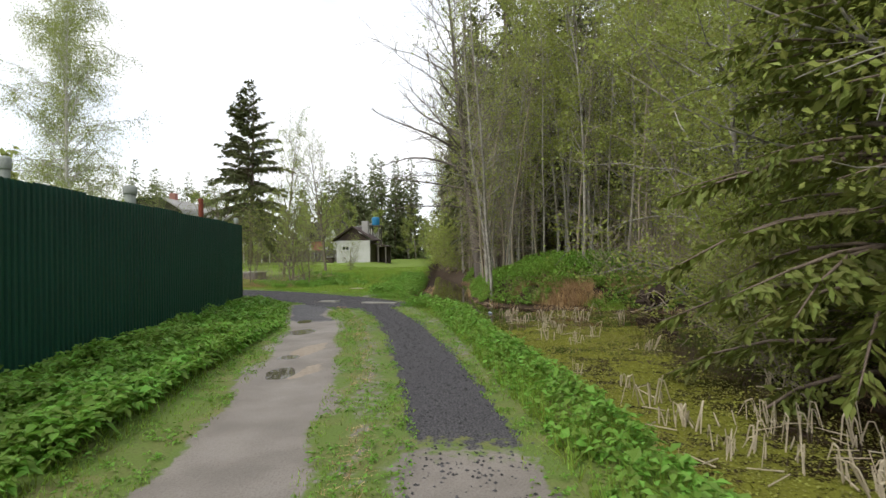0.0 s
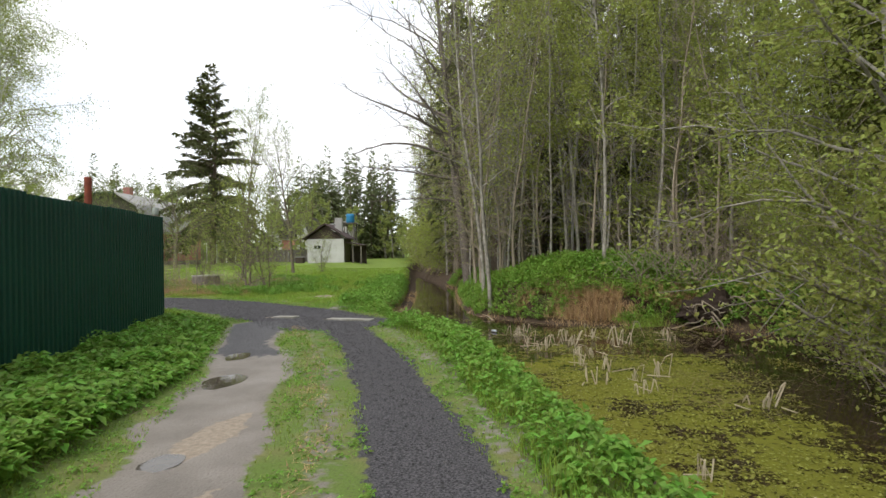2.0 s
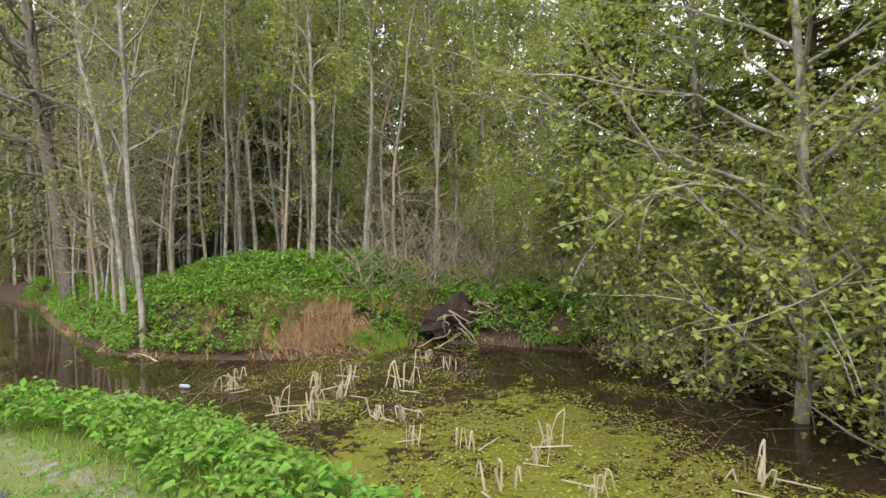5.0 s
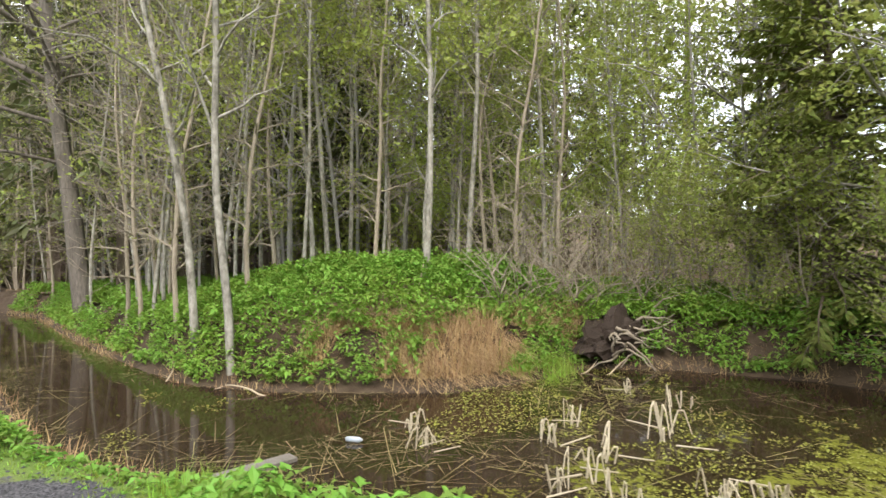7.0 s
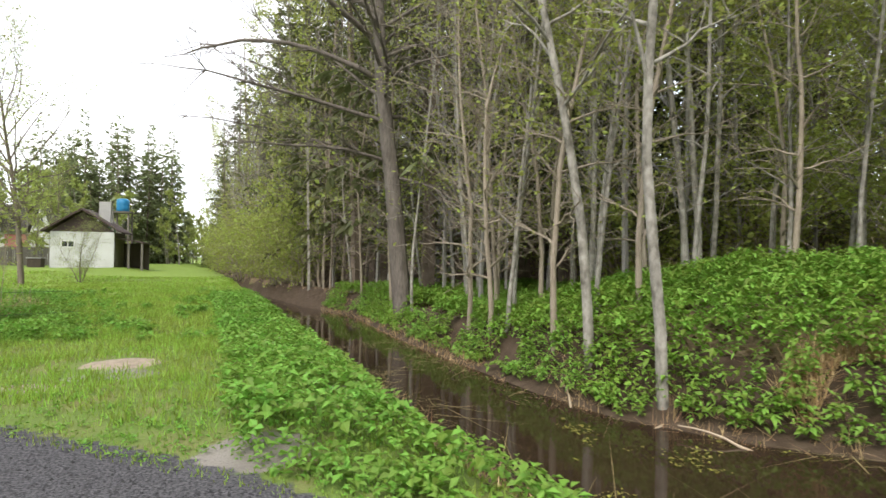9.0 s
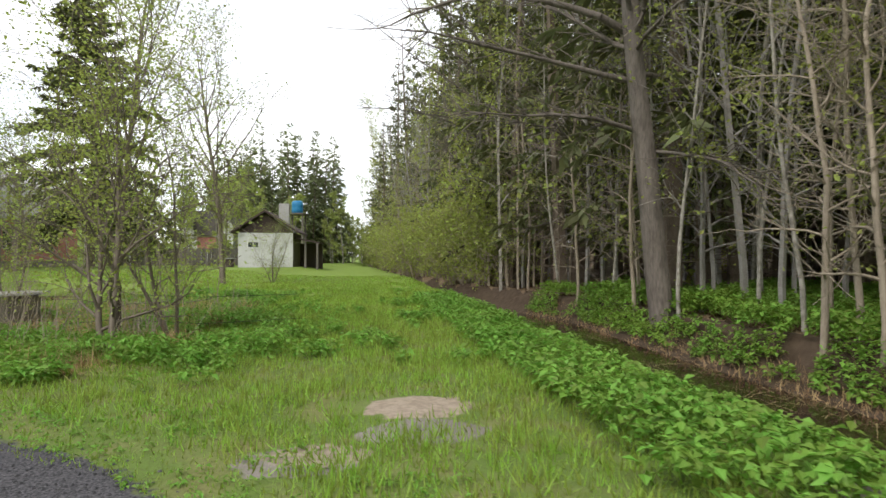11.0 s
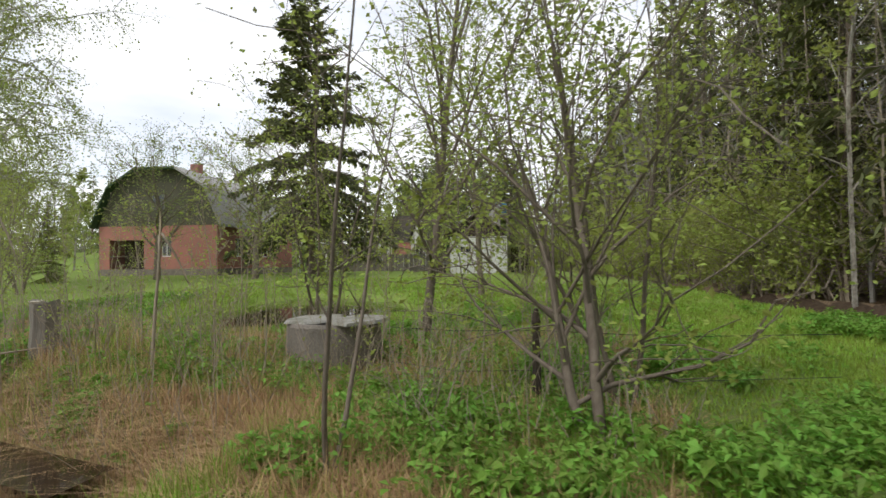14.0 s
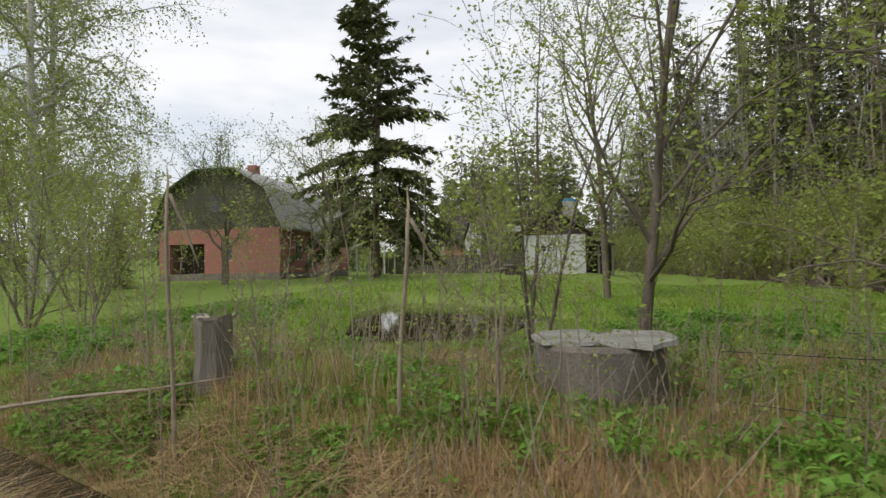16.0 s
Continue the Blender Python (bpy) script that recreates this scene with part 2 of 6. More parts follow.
def ground_material():
    """Soil, turf, ruts, gravel and litter, laid out by masks stored on the ground's points."""
    m = bpy.data.materials.new("ground_cover")
    m.use_nodes = True
    nt = m.node_tree
    b = nt.nodes["Principled BSDF"]
    b.inputs["Specular IOR Level"].default_value = 0.25
    tc = nt.nodes.new("ShaderNodeTexCoord")

    def noise_(scale, detail=4):
        n = nt.nodes.new("ShaderNodeTexNoise")
        n.inputs["Scale"].default_value, n.inputs["Detail"].default_value = scale, detail
        nt.links.new(tc.outputs["Object"], n.inputs["Vector"])
        return n.outputs["Fac"]

    def mixed(fac, a, c, lo=0.0, hi=1.0):
        mr = nt.nodes.new("ShaderNodeMapRange")
        mr.inputs["From Min"].default_value, mr.inputs["From Max"].default_value = lo, hi
        nt.links.new(fac, mr.inputs["Value"])
        mx = nt.nodes.new("ShaderNodeMix")
        mx.data_type = "RGBA"
        nt.links.new(mr.outputs[0], mx.inputs[0])
        for sock, v in ((6, a), (7, c)):
            if isinstance(v, tuple):
                mx.inputs[sock].default_value = (*v, 1)
            else:
                nt.links.new(v, mx.inputs[sock])
        return mx.outputs[2]

    def ragged(mask):
        a = nt.nodes.new("ShaderNodeMath")
        a.operation = "MULTIPLY_ADD"
        nt.links.new(noise_(9.0), a.inputs[0])
        a.inputs[1].default_value = 0.9
        nt.links.new(mask, a.inputs[2])
        s = nt.nodes.new("ShaderNodeMath")
        s.operation = "SUBTRACT"
        nt.links.new(a.outputs[0], s.inputs[0])
        s.inputs[1].default_value = 0.45
        return s.outputs[0]

    z1 = nt.nodes.new("ShaderNodeVertexColor")
    z1.layer_name = "zone"
    z2 = nt.nodes.new("ShaderNodeVertexColor")
    z2.layer_name = "cover"
    s1, s2 = nt.nodes.new("ShaderNodeSeparateColor"), nt.nodes.new("ShaderNodeSeparateColor")
    nt.links.new(z1.outputs["Color"], s1.inputs[0])
    nt.links.new(z2.outputs["Color"], s2.inputs[0])
    turf = mixed(noise_(2.2), (0.12, 0.18, 0.035), (0.20, 0.18, 0.075), 0.45, 0.75)
    turf = mixed(noise_(45), turf, (0.09, 0.105, 0.035), 0.5, 0.75)
    litter = mixed(noise_(14), (0.15, 0.105, 0.065), (0.25, 0.185, 0.115), 0.35, 0.65)
    mud = mixed(noise_(6), (0.05, 0.033, 0.02), (0.085, 0.06, 0.04), 0.35, 0.65)
    earth = mixed(noise_(1.6), (0.275, 0.245, 0.215), (0.19, 0.168, 0.145), 0.35, 0.65)
    earth = mixed(noise_(70), earth, (0.13, 0.11, 0.09), 0.5, 0.8)
    stone = mixed(noise_(55, 2), (0.022, 0.021, 0.024), (0.125, 0.12, 0.125), 0.35, 0.68)
    sand = mixed(noise_(20), (0.36, 0.295, 0.225), (0.25, 0.20, 0.15), 0.35, 0.65)
    lawn = mixed(noise_(5), (0.15, 0.245, 0.035), (0.20, 0.26, 0.05), 0.3, 0.7)
    col = mixed(ragged(s2.outputs["Blue"]), turf, lawn, 0.4, 0.6)
    col = mixed(ragged(s2.outputs["Red"]), col, litter, 0.4, 0.6)
    col = mixed(ragged(s2.outputs["Green"]), col, mud, 0.4, 0.6)
    col = mixed(ragged(s1.outputs["Red"]), col, earth, 0.42, 0.58)
    col = mixed(ragged(s1.outputs["Green"]), col, stone, 0.44, 0.56)
    col = mixed(ragged(s1.outputs["Blue"]), col, sand, 0.42, 0.58)
    nt.links.new(col, b.inputs["Base Color"])
    rough = nt.nodes.new("ShaderNodeMapRange")
    rough.inputs["To Min"].default_value, rough.inputs["To Max"].default_value = 0.95, 0.6
    nt.links.new(s1.outputs["Red"], rough.inputs["Value"])
    nt.links.new(rough.outputs[0], b.inputs["Roughness"])
    bp = nt.nodes.new("ShaderNodeBump")
    bp.inputs["Strength"].default_value, bp.inputs["Distance"].default_value = 0.6, 0.02
    nt.links.new(noise_(40, 5), bp.inputs["Height"])
    nt.links.new(bp.outputs[0], b.inputs["Normal"])
    return m


def weedy_water():
    """Dark water under a broken mat of pondweed; the mask on the sheet's points says where the mat is thick."""
    m = water_mat("weedy_water", (0.035, 0.022, 0.013), 0.05)
    nt = m.node_tree
    b = nt.nodes["Principled BSDF"]
    tc = nt.nodes.new("ShaderNodeTexCoord")
    at = nt.nodes.new("ShaderNodeVertexColor")
    at.layer_name = "mat"
    total = at.outputs["Color"]
    for scale, gain in ((1.6, 0.75), (8.0, 0.7), (38.0, 0.65)):
        n = nt.nodes.new("ShaderNodeTexNoise")
        n.inputs["Scale"].default_value, n.inputs["Detail"].default_value = scale, 3
        nt.links.new(tc.outputs["Object"], n.inputs["Vector"])
        a = nt.nodes.new("ShaderNodeMath")
        a.operation = "MULTIPLY_ADD"
        nt.links.new(n.outputs["Fac"], a.inputs[0])
        a.inputs[1].default_value = gain
        nt.links.new(total, a.inputs[2])
        total = a.outputs[0]
        fine = n.outputs["Fac"]
    mr = nt.nodes.new("ShaderNodeMapRange")
    mr.inputs["From Min"].default_value, mr.inputs["From Max"].default_value = 1.55, 1.64
    nt.links.new(total, mr.inputs["Value"])
    d = nt.nodes.new("ShaderNodeBsdfDiffuse")
    cm = nt.nodes.new("ShaderNodeMix")
    cm.data_type = "RGBA"
    cm.inputs[6].default_value, cm.inputs[7].default_value = (0.22, 0.235, 0.035, 1), (0.10, 0.095, 0.025, 1)
    nt.links.new(fine, cm.inputs[0])
    nt.links.new(cm.outputs[2], d.inputs["Color"])
    bp = nt.nodes.new("ShaderNodeBump")
    bp.inputs["Strength"].default_value, bp.inputs["Distance"].default_value = 0.7, 0.01
    nt.links.new(fine, bp.inputs["Height"])
    nt.links.new(bp.outputs[0], d.inputs["Normal"])
    ms = nt.nodes.new("ShaderNodeMixShader")
    nt.links.new(mr.outputs[0], ms.inputs[0])
    nt.links.new(b.outputs[0], ms.inputs[1])
    nt.links.new(d.outputs[0], ms.inputs[2])
    nt.links.new(ms.outputs[0], nt.nodes["Material Output"].inputs["Surface"])
    return m


M["weedy_water"] = weedy_water()
M["ground"] = ground_material()


# ---- small mesh tools ----
rng = np.random.default_rng(7)


def np_mesh(name, verts, faces, mats, index=None, smooth=False):
    """A mesh from an array of points and an array of equal-sided faces."""
    verts, faces = np.asarray(verts, np.float32), np.asarray(faces, np.int32)
    me = bpy.data.meshes.new(name)
    me.vertices.add(len(verts))
    me.vertices.foreach_set("co", verts.ravel())
    me.loops.add(faces.size)
    me.loops.foreach_set("vertex_index", faces.ravel())
    me.polygons.add(len(faces))
    me.polygons.foreach_set("loop_start", np.arange(0, faces.size, faces.shape[1], dtype=np.int32))
    for m in mats if isinstance(mats, (list, tuple)) else [mats]:
        me.materials.append(m)
    if index is not None:
        me.polygons.foreach_set("material_index", np.asarray(index, np.int32))
    me.polygons.foreach_set("use_smooth", np.full(len(faces), smooth))
    me.update(calc_edges=True)
    return me


def child(name, mesh, parent, m=None, label=""):
    ob = new(name, mesh)
    ob.parent = parent
    if m is not None:
        ob.matrix_basis = m
    return tagged(ob, label)


def part(name, bm, mat, parent, label="", m=None, smooth=False):
    me = bpy.data.meshes.new(name)
    bm.to_mesh(me)
    bm.free()
    me.materials.append(mat)
    if smooth:
        for p in me.polygons:
            p.use_smooth = True
    return child(name, me, parent, m, label)


def thing(name, m, label, category, group="", kind=""):
    ob = new(name)
    ob.empty_display_size = 0.2
    ob.matrix_basis = m
    return tagged(ob, label, category, group, kind)


def box(x0, x1, y0, y1, z0, z1, bevel=0.0, bm=None):
    own = bm or bmesh.new()
    r = bmesh.ops.create_cube(own, size=1)
    for v in r["verts"]:
        v.co = Vector(((x0 + x1) / 2 + v.co.x * (x1 - x0), (y0 + y1) / 2 + v.co.y * (y1 - y0), (z0 + z1) / 2 + v.co.z * (z1 - z0)))
    if bevel:
        edges = {e for v in r["verts"] for e in v.link_edges}
        bmesh.ops.bevel(own, geom=list(edges), offset=bevel, segments=2, affect="EDGES", profile=0.6)
    return own


def prism(points, y0, y1):
    """An outline in x and z, drawn out along y."""
    bm = bmesh.new()
    a = [bm.verts.new((x, y0, z)) for x, z in points]
    b = [bm.verts.new((x, y1, z)) for x, z in points]
    bm.faces.new(a)
    bm.faces.new(b[::-1])
    for i in range(len(a)):
        j = (i + 1) % len(a)
        bm.faces.new((a[j], a[i], b[i], b[j]))
    bmesh.ops.recalc_face_normals(bm, faces=bm.faces)
    return bm


def tubes(segs, sides=5):
    """Tapered tubes: rows of x0 y0 z0 x1 y1 z1 r0 r1."""
    s = np.asarray(segs, np.float64)
    p0, p1, r0, r1 = s[:, :3], s[:, 3:6], s[:, 6], s[:, 7]
    d = p1 - p0
    d /= np.maximum(np.linalg.norm(d, axis=1, keepdims=True), 1e-6)
    ref = np.where(np.abs(d[:, 2:3]) > 0.9, np.array([[1.0, 0, 0]]), np.array([[0, 0, 1.0]]))
    u = np.cross(d, ref)
    u /= np.linalg.norm(u, axis=1, keepdims=True)
    w = np.cross(d, u)
    a = np.arange(sides) * 2 * np.pi / sides
    ring = u[:, None] * np.cos(a)[None, :, None] + w[:, None] * np.sin(a)[None, :, None]
    v = np.concatenate([p0[:, None] + ring * r0[:, None, None], p1[:, None] + ring * r1[:, None, None]], 1).reshape(-1, 3)
    k = np.arange(sides)
    q = np.stack([k, (k + 1) % sides, sides + (k + 1) % sides, sides + k], 1)
    f = (np.arange(len(s)) * 2 * sides)[:, None, None] + q[None]
    return v, f.reshape(-1, 4)


def sweep(pts, radii, sides=7):
    """One connected bent tube with closed ends."""
    pts = [Vector(p) for p in pts]
    bm = bmesh.new()
    rings = []
    for i, (p, r) in enumerate(zip(pts, radii)):
        d = (pts[min(i + 1, len(pts) - 1)] - pts[max(i - 1, 0)]).normalized()
        u = d.cross(Vector((0.3, 1, 0.1))).normalized()
        w = d.cross(u)
        rings.append([bm.verts.new(p + (u * math.cos(a) + w * math.sin(a)) * r) for a in (k * 2 * math.pi / sides for k in range(sides))])
    for a, b in zip(rings[:-1], rings[1:]):
        for i in range(sides):
            bm.faces.new((a[i], a[(i + 1) % sides], b[(i + 1) % sides], b[i]))
    bm.faces.new(rings[0][::-1])
    bm.faces.new(rings[-1])
    bmesh.ops.recalc_face_normals(bm, faces=bm.faces)
    return bm


def bark_tubes(segs, sides=5):
    """Round limbs, and three-sided thin twigs."""
    s = np.asarray(segs, np.float64)
    thin = s[:, 6] < 0.014
    out = [tubes(s[m], k) for m, k in ((~thin, sides), (thin, 3)) if m.any()]
    if len(out) == 1:
        return out[0]
    return np.concatenate([out[0][0], out[1][0]]), np.concatenate([out[0][1], out[1][1] + len(out[0][0])])


def rosettes(P, radius, k, rg, tilt=0.25):
    """Small leafy plants: k leaves spread around each point."""
    n = len(P)
    a = (rg.uniform(0, 6.28, n)[:, None] + np.arange(k)[None] * 2 * np.pi / k + rg.normal(0, 0.25, (n, k))).ravel()
    r = np.repeat(np.broadcast_to(radius, n), k) * rg.uniform(0.7, 1.25, n * k)
    c = np.repeat(P, k, 0) + np.stack([np.zeros(n * k), np.zeros(n * k), rg.uniform(-0.05, 0.03, n * k)], 1)
    d = np.stack([np.cos(a), np.sin(a), rg.normal(0.05, tilt, n * k)], 1)
    side = np.stack([-np.sin(a), np.cos(a), rg.normal(0, 0.3, n * k)], 1)
    s = r[:, None]
    v = np.stack([c + d * s * 0.15, c + d * s * 0.6 - side * s * 0.33 + [0, 0, 0.006], c + d * s * 1.15 - np.array([0, 0, 0.25]) * s, c + d * s * 0.6 + side * s * 0.33 + [0, 0, 0.006]], 1).reshape(-1, 3)
    return v, np.arange(4 * n * k).reshape(-1, 4)


def leaves(P, size, rg, up=0.4, aspect=0.6, fold=0.25, droop=0.0):
    """Pointed, slightly folded leaves at P, one four-sided face each."""
    n = len(P)
    size = np.broadcast_to(size, n)
    d = rg.normal(size=(n, 3))
    d[:, 2] = d[:, 2] * 0.6 - droop
    d /= np.linalg.norm(d, axis=1, keepdims=True)
    nrm = rg.normal(size=(n, 3)) * (1 - up) + np.array([0, 0, 1.0]) * up
    side = np.cross(d, nrm)
    side /= np.maximum(np.linalg.norm(side, axis=1, keepdims=True), 1e-6)
    top = np.cross(side, d)
    s = size[:, None]
    mid = P + d * s * 0.45 + top * s * fold * 0.4
    v = np.stack([P, mid - side * s * aspect * 0.5, P + d * s, mid + side * s * aspect * 0.5], 1).reshape(-1, 3)
    return v, np.arange(4 * n).reshape(n, 4)


def blades(P, height, width, rg, lean=0.5):
    """Grass blades: one narrow triangle each."""
    n = len(P)
    a = rg.uniform(0, 2 * np.pi, n)
    side = np.stack([np.cos(a), np.sin(a), np.zeros(n)], 1) * np.broadcast_to(width, n)[:, None] * 0.5
    b = rg.uniform(0, 2 * np.pi, n)
    h = np.broadcast_to(height, n)
    l = np.abs(rg.normal(0, lean, n)) * h
    tip = P + np.stack([np.cos(b) * l, np.sin(b) * l, h * np.maximum(0.15, 1 - 0.35 * (l / np.maximum(h, 1e-6)) ** 2)], 1)
    v = np.stack([P - side, P + side, tip], 1).reshape(-1, 3)
    return v, np.arange(3 * n).reshape(n, 3)


def vnoise(x, y, scale, seed=0):
    """Smooth value noise in 0..1."""
    x, y = np.asarray(x, float) * scale + 131.7 * seed, np.asarray(y, float) * scale + 57.3 * seed
    xi, yi = np.floor(x).astype(np.int64), np.floor(y).astype(np.int64)
    fx, fy = x - xi, y - yi
    fx, fy = fx * fx * (3 - 2 * fx), fy * fy * (3 - 2 * fy)

    def h(i, j):
        n = (i * 374761393 + j * 668265263 + seed * 974711) & 0x7FFFFFFF
        n = ((n ^ (n >> 13)) * 1274126177) & 0x7FFFFFFF
        return ((n ^ (n >> 16)) & 0xFFFF) / 65535.0

    return (h(xi, yi) * (1 - fx) + h(xi + 1, yi) * fx) * (1 - fy) + (h(xi, yi + 1) * (1 - fx) + h(xi + 1, yi + 1) * fx) * fy


def sstep(a, b, x):
    t = np.clip((x - a) / (b - a), 0, 1)
    return t * t * (3 - 2 * t)


def line_dist(x, y, pts):
    """Distance from a polyline."""
    best = np.full(np.shape(x), 1e9)
    for (ax, ay), (bx, by) in zip(pts[:-1], pts[1:]):
        dx, dy = bx - ax, by - ay
        t = np.clip(((x - ax) * dx + (y - ay) * dy) / (dx * dx + dy * dy), 0, 1)
        best = np.minimum(best, np.hypot(x - ax - t * dx, y - ay - t * dy))
    return best


def inside(x, y, poly):
    c = np.zeros(np.shape(x), bool)
    for (ax, ay), (bx, by) in zip(poly, poly[1:] + poly[:1]):
        if ay != by:
            c ^= ((ay > y) != (by > y)) & (x < (bx - ax) * (y - ay) / (by - ay) + ax)
    return c


# ---- the plan ----
NEAR_BANK = [(5.6, -8), (4.3, 0), (3.38, 5.1), (2.3, 9.4), (1.3, 13.3), (0.95, 15.1), (0.1, 16.1), (-0.6, 17.5), (-1.3, 18.9),
             (-1.85, 20.6), (-2.25, 24.4), (-2.75, 28), (-3.5, 33), (-6.5, 52), (-16.2, 112)]
FAR_BANK = [(-15.7, 112), (-6.0, 52), (-2.3, 37), (-1.0, 33.5), (-0.75, 30), (-0.5, 27.5), (-0.15, 25.1), (0.15, 23.2), (0.5, 21.9), (1.2, 20.9), (2.0, 20.2), (3.0, 19.4),
            (4.2, 19.2), (5.5, 19.3), (6.6, 18.2), (7.4, 16.4), (7.5, 14), (6.9, 12.3), (6.3, 10.5), (6.1, 8.5), (6.4, 6), (7.6, 1), (9, -8)]
WATER = NEAR_BANK + FAR_BANK
WATER_Z = -0.38
RUT = [(2.6, -8), (0.9, 1.5), (0.25, 4.5), (-0.24, 6.3), (-0.88, 8.5), (-1.97, 11.8), (-3.05, 14.2), (-4.2, 17.0)]
STONY = [(4.1, -8), (2.2, 1.5), (1.65, 5.7), (1.1, 7.7), (0.16, 10.8), (-0.45, 12.6), (-1.1, 14.2), (-2.2, 16.7), (-3.0, 18.0)]
ROAD = [(-2.6, 17.2), (-3.6, 18.3), (-5.2, 19.7), (-7.6, 21.6), (-10.2, 22.9), (-14, 24.3), (-22, 27), (-45, 34)]
SIDE_DITCH = [(-12.0, 25.7), (-13.2, 26.05), (-15.0, 26.6), (-17.5, 27.3), (-24, 29.4), (-45, 36.5)]
POND = [(-15.8, 31.5), (-13.6, 31.9), (-12.9, 35.0), (-14.2, 38.6), (-16.8, 40.4), (-18.4, 40.2), (-18.2, 37), (-17.0, 34)]
POND_Z = 0.2
PUDDLES = [(-0.9, 7.95, 0.2, 0.4), (-1.27, 9.0, 0.16, 0.2), (-2.13, 11.6, 0.25, 0.5), (-2.75, 13.2, 0.2, 0.35)]


def water_sd(x, y):
    d = line_dist(x, y, WATER + WATER[:1])
    return np.where(inside(x, y, WATER), -d, d)


def height(x, y):
    """The ground's height."""
    x, y = np.asarray(x, float), np.asarray(y, float)
    sd = water_sd(x, y)
    near_x = np.interp(y, [p[1] for p in NEAR_BANK], [p[0] for p in NEAR_BANK])
    left = x < near_x + np.where(inside(x, y, WATER), 0.8, 0.0)
    rough = (vnoise(x, y, 0.6, 1) - 0.5) * 0.12 + (vnoise(x, y, 2.5, 2) - 0.5) * 0.05
    road = np.minimum(np.minimum(line_dist(x, y, RUT) - 0.55, line_dist(x, y, STONY) - 0.45), line_dist(x, y, ROAD) - 1.5)
    open_ = sstep(0.0, 0.8, road)
    base_l = 0.04 * open_ + rough * open_ * 0.8 + 0.45 * sstep(24, 52, y) * sstep(2.0, 6.0, road) + (vnoise(x, y, 3.0, 3) - 0.5) * 0.012
    base_l = base_l + 0.22 * sstep(0.7, 1.8, line_dist(x, y, SIDE_DITCH)) * sstep(-11.5, -13.5, x) * sstep(25.5, 27.5, y)
    base_l = base_l - 0.5 * (1 - sstep(0.25, 0.95, line_dist(x, y, SIDE_DITCH)))
    base_l = base_l + 0.16 * np.exp(-(((x + 15.3) / 1.2) ** 2) - ((y - 28.1) / 0.8) ** 2)
    base_l = base_l + 3.0 * sstep(82, 150, y) * sstep(2, 30, -x - 0.19 * y) + 2.5 * sstep(44, 90, -x)
    base_l = base_l - 0.16 * np.exp(-(((x + 14.6) / 2.6) ** 2) - ((y - 30.6) / 1.6) ** 2)
    for cx, cy, rx, ry in PUDDLES:
        base_l = base_l - 0.03 * (1 - sstep(0.55, 1.15, np.hypot((x - cx) / rx, (y - cy + 0.25 * (x - cx)) / ry)))
    pond = line_dist(x, y, POND + POND[:1])
    pond = np.where(inside(x, y, POND), -pond, pond)
    base_l = base_l - 0.4 * (1 - sstep(-0.5, 0.5, pond)) * sstep(28, 31, y)
    mound = 0.72 * np.exp(-(((x - 3.3) / 2.6) ** 2) - ((y - 23.2) / 3.0) ** 2) + 0.35 * np.exp(-(((x - 6.5) / 2.5) ** 2) - ((y - 22) / 2.5) ** 2)
    base_r = WATER_Z + 0.08 + 0.5 * sstep(0, 0.5, sd) + 0.45 * sstep(3, 14, sd) + mound * sstep(0.0, 1.8, sd) + rough * sstep(0.2, 1.5, sd) * 2 + 4.0 * sstep(12, 55, sd)
    out = np.where(left, np.where(sd > 0, base_l - (base_l + 0.34) * (1 - sstep(0.0, 0.45, sd)), base_l), base_r)
    bed = WATER_Z + 0.06 - 0.5 * sstep(0.0, 1.1, -sd)
    h = np.where(sd < 0, np.minimum(bed, np.where(sd > -0.05, out, bed)), out)
    far = np.hypot(x, y - 20)
    return h + (vnoise(x, y, 0.01, 5) - 0.5) * 6.0 * sstep(130, 400, far)


# ---- ground: one sheet to the horizon ----
def axis(lo, hi, step, reach):
    fine = np.arange(lo, hi + step / 2, step)
    grow = step * 1.18 ** np.arange(1, 60)
    out = np.cumsum(grow)
    out = out[out < reach]
    return np.concatenate([lo - out[::-1], fine, hi + out])


gx, gy = axis(-18, 8.5, 0.14, 1500), axis(0, 31, 0.14, 1500)
GX, GY = np.meshgrid(gx, gy)
flat = np.stack([GX.ravel(), GY.ravel(), height(GX.ravel(), GY.ravel())], 1)
nx, ny = len(gx), len(gy)
cell = (np.arange(ny - 1)[:, None] * nx + np.arange(nx - 1)[None]).ravel()
ground_mesh = np_mesh("ground", flat, np.stack([cell, cell + 1, cell + nx + 1, cell + nx], 1), M["ground"], smooth=True)
fx, fy = flat[:, 0], flat[:, 1]
sd = water_sd(fx, fy)
wob = (vnoise(fx, fy, 1.3, 8) - 0.5) * 0.35
d_rut, d_stony, d_road = line_dist(fx, fy, RUT), line_dist(fx, fy, STONY), line_dist(fx, fy, ROAD)
earth = np.clip(1 - sstep(0.38, 0.72, d_rut + wob), 0, 1)
earth = np.maximum(earth, (1 - sstep(0.35, 0.6, d_stony + wob)) * sstep(6.6, 4.3, fy))
earth = np.maximum(earth, 0.5 * (1 - sstep(0.05, 0.5, np.abs(d_stony - 0.75) + wob)) * sstep(4, 7, fy))
worn = (1 - sstep(0.05, 0.22, np.abs(d_rut - d_stony) + 0.8 * wob)) * (d_rut < 1.3) * sstep(10.5, 7.5, fy) * (0.35 + 0.5 * vnoise(fx, fy, 0.9, 9))
earth = np.maximum(earth, worn)
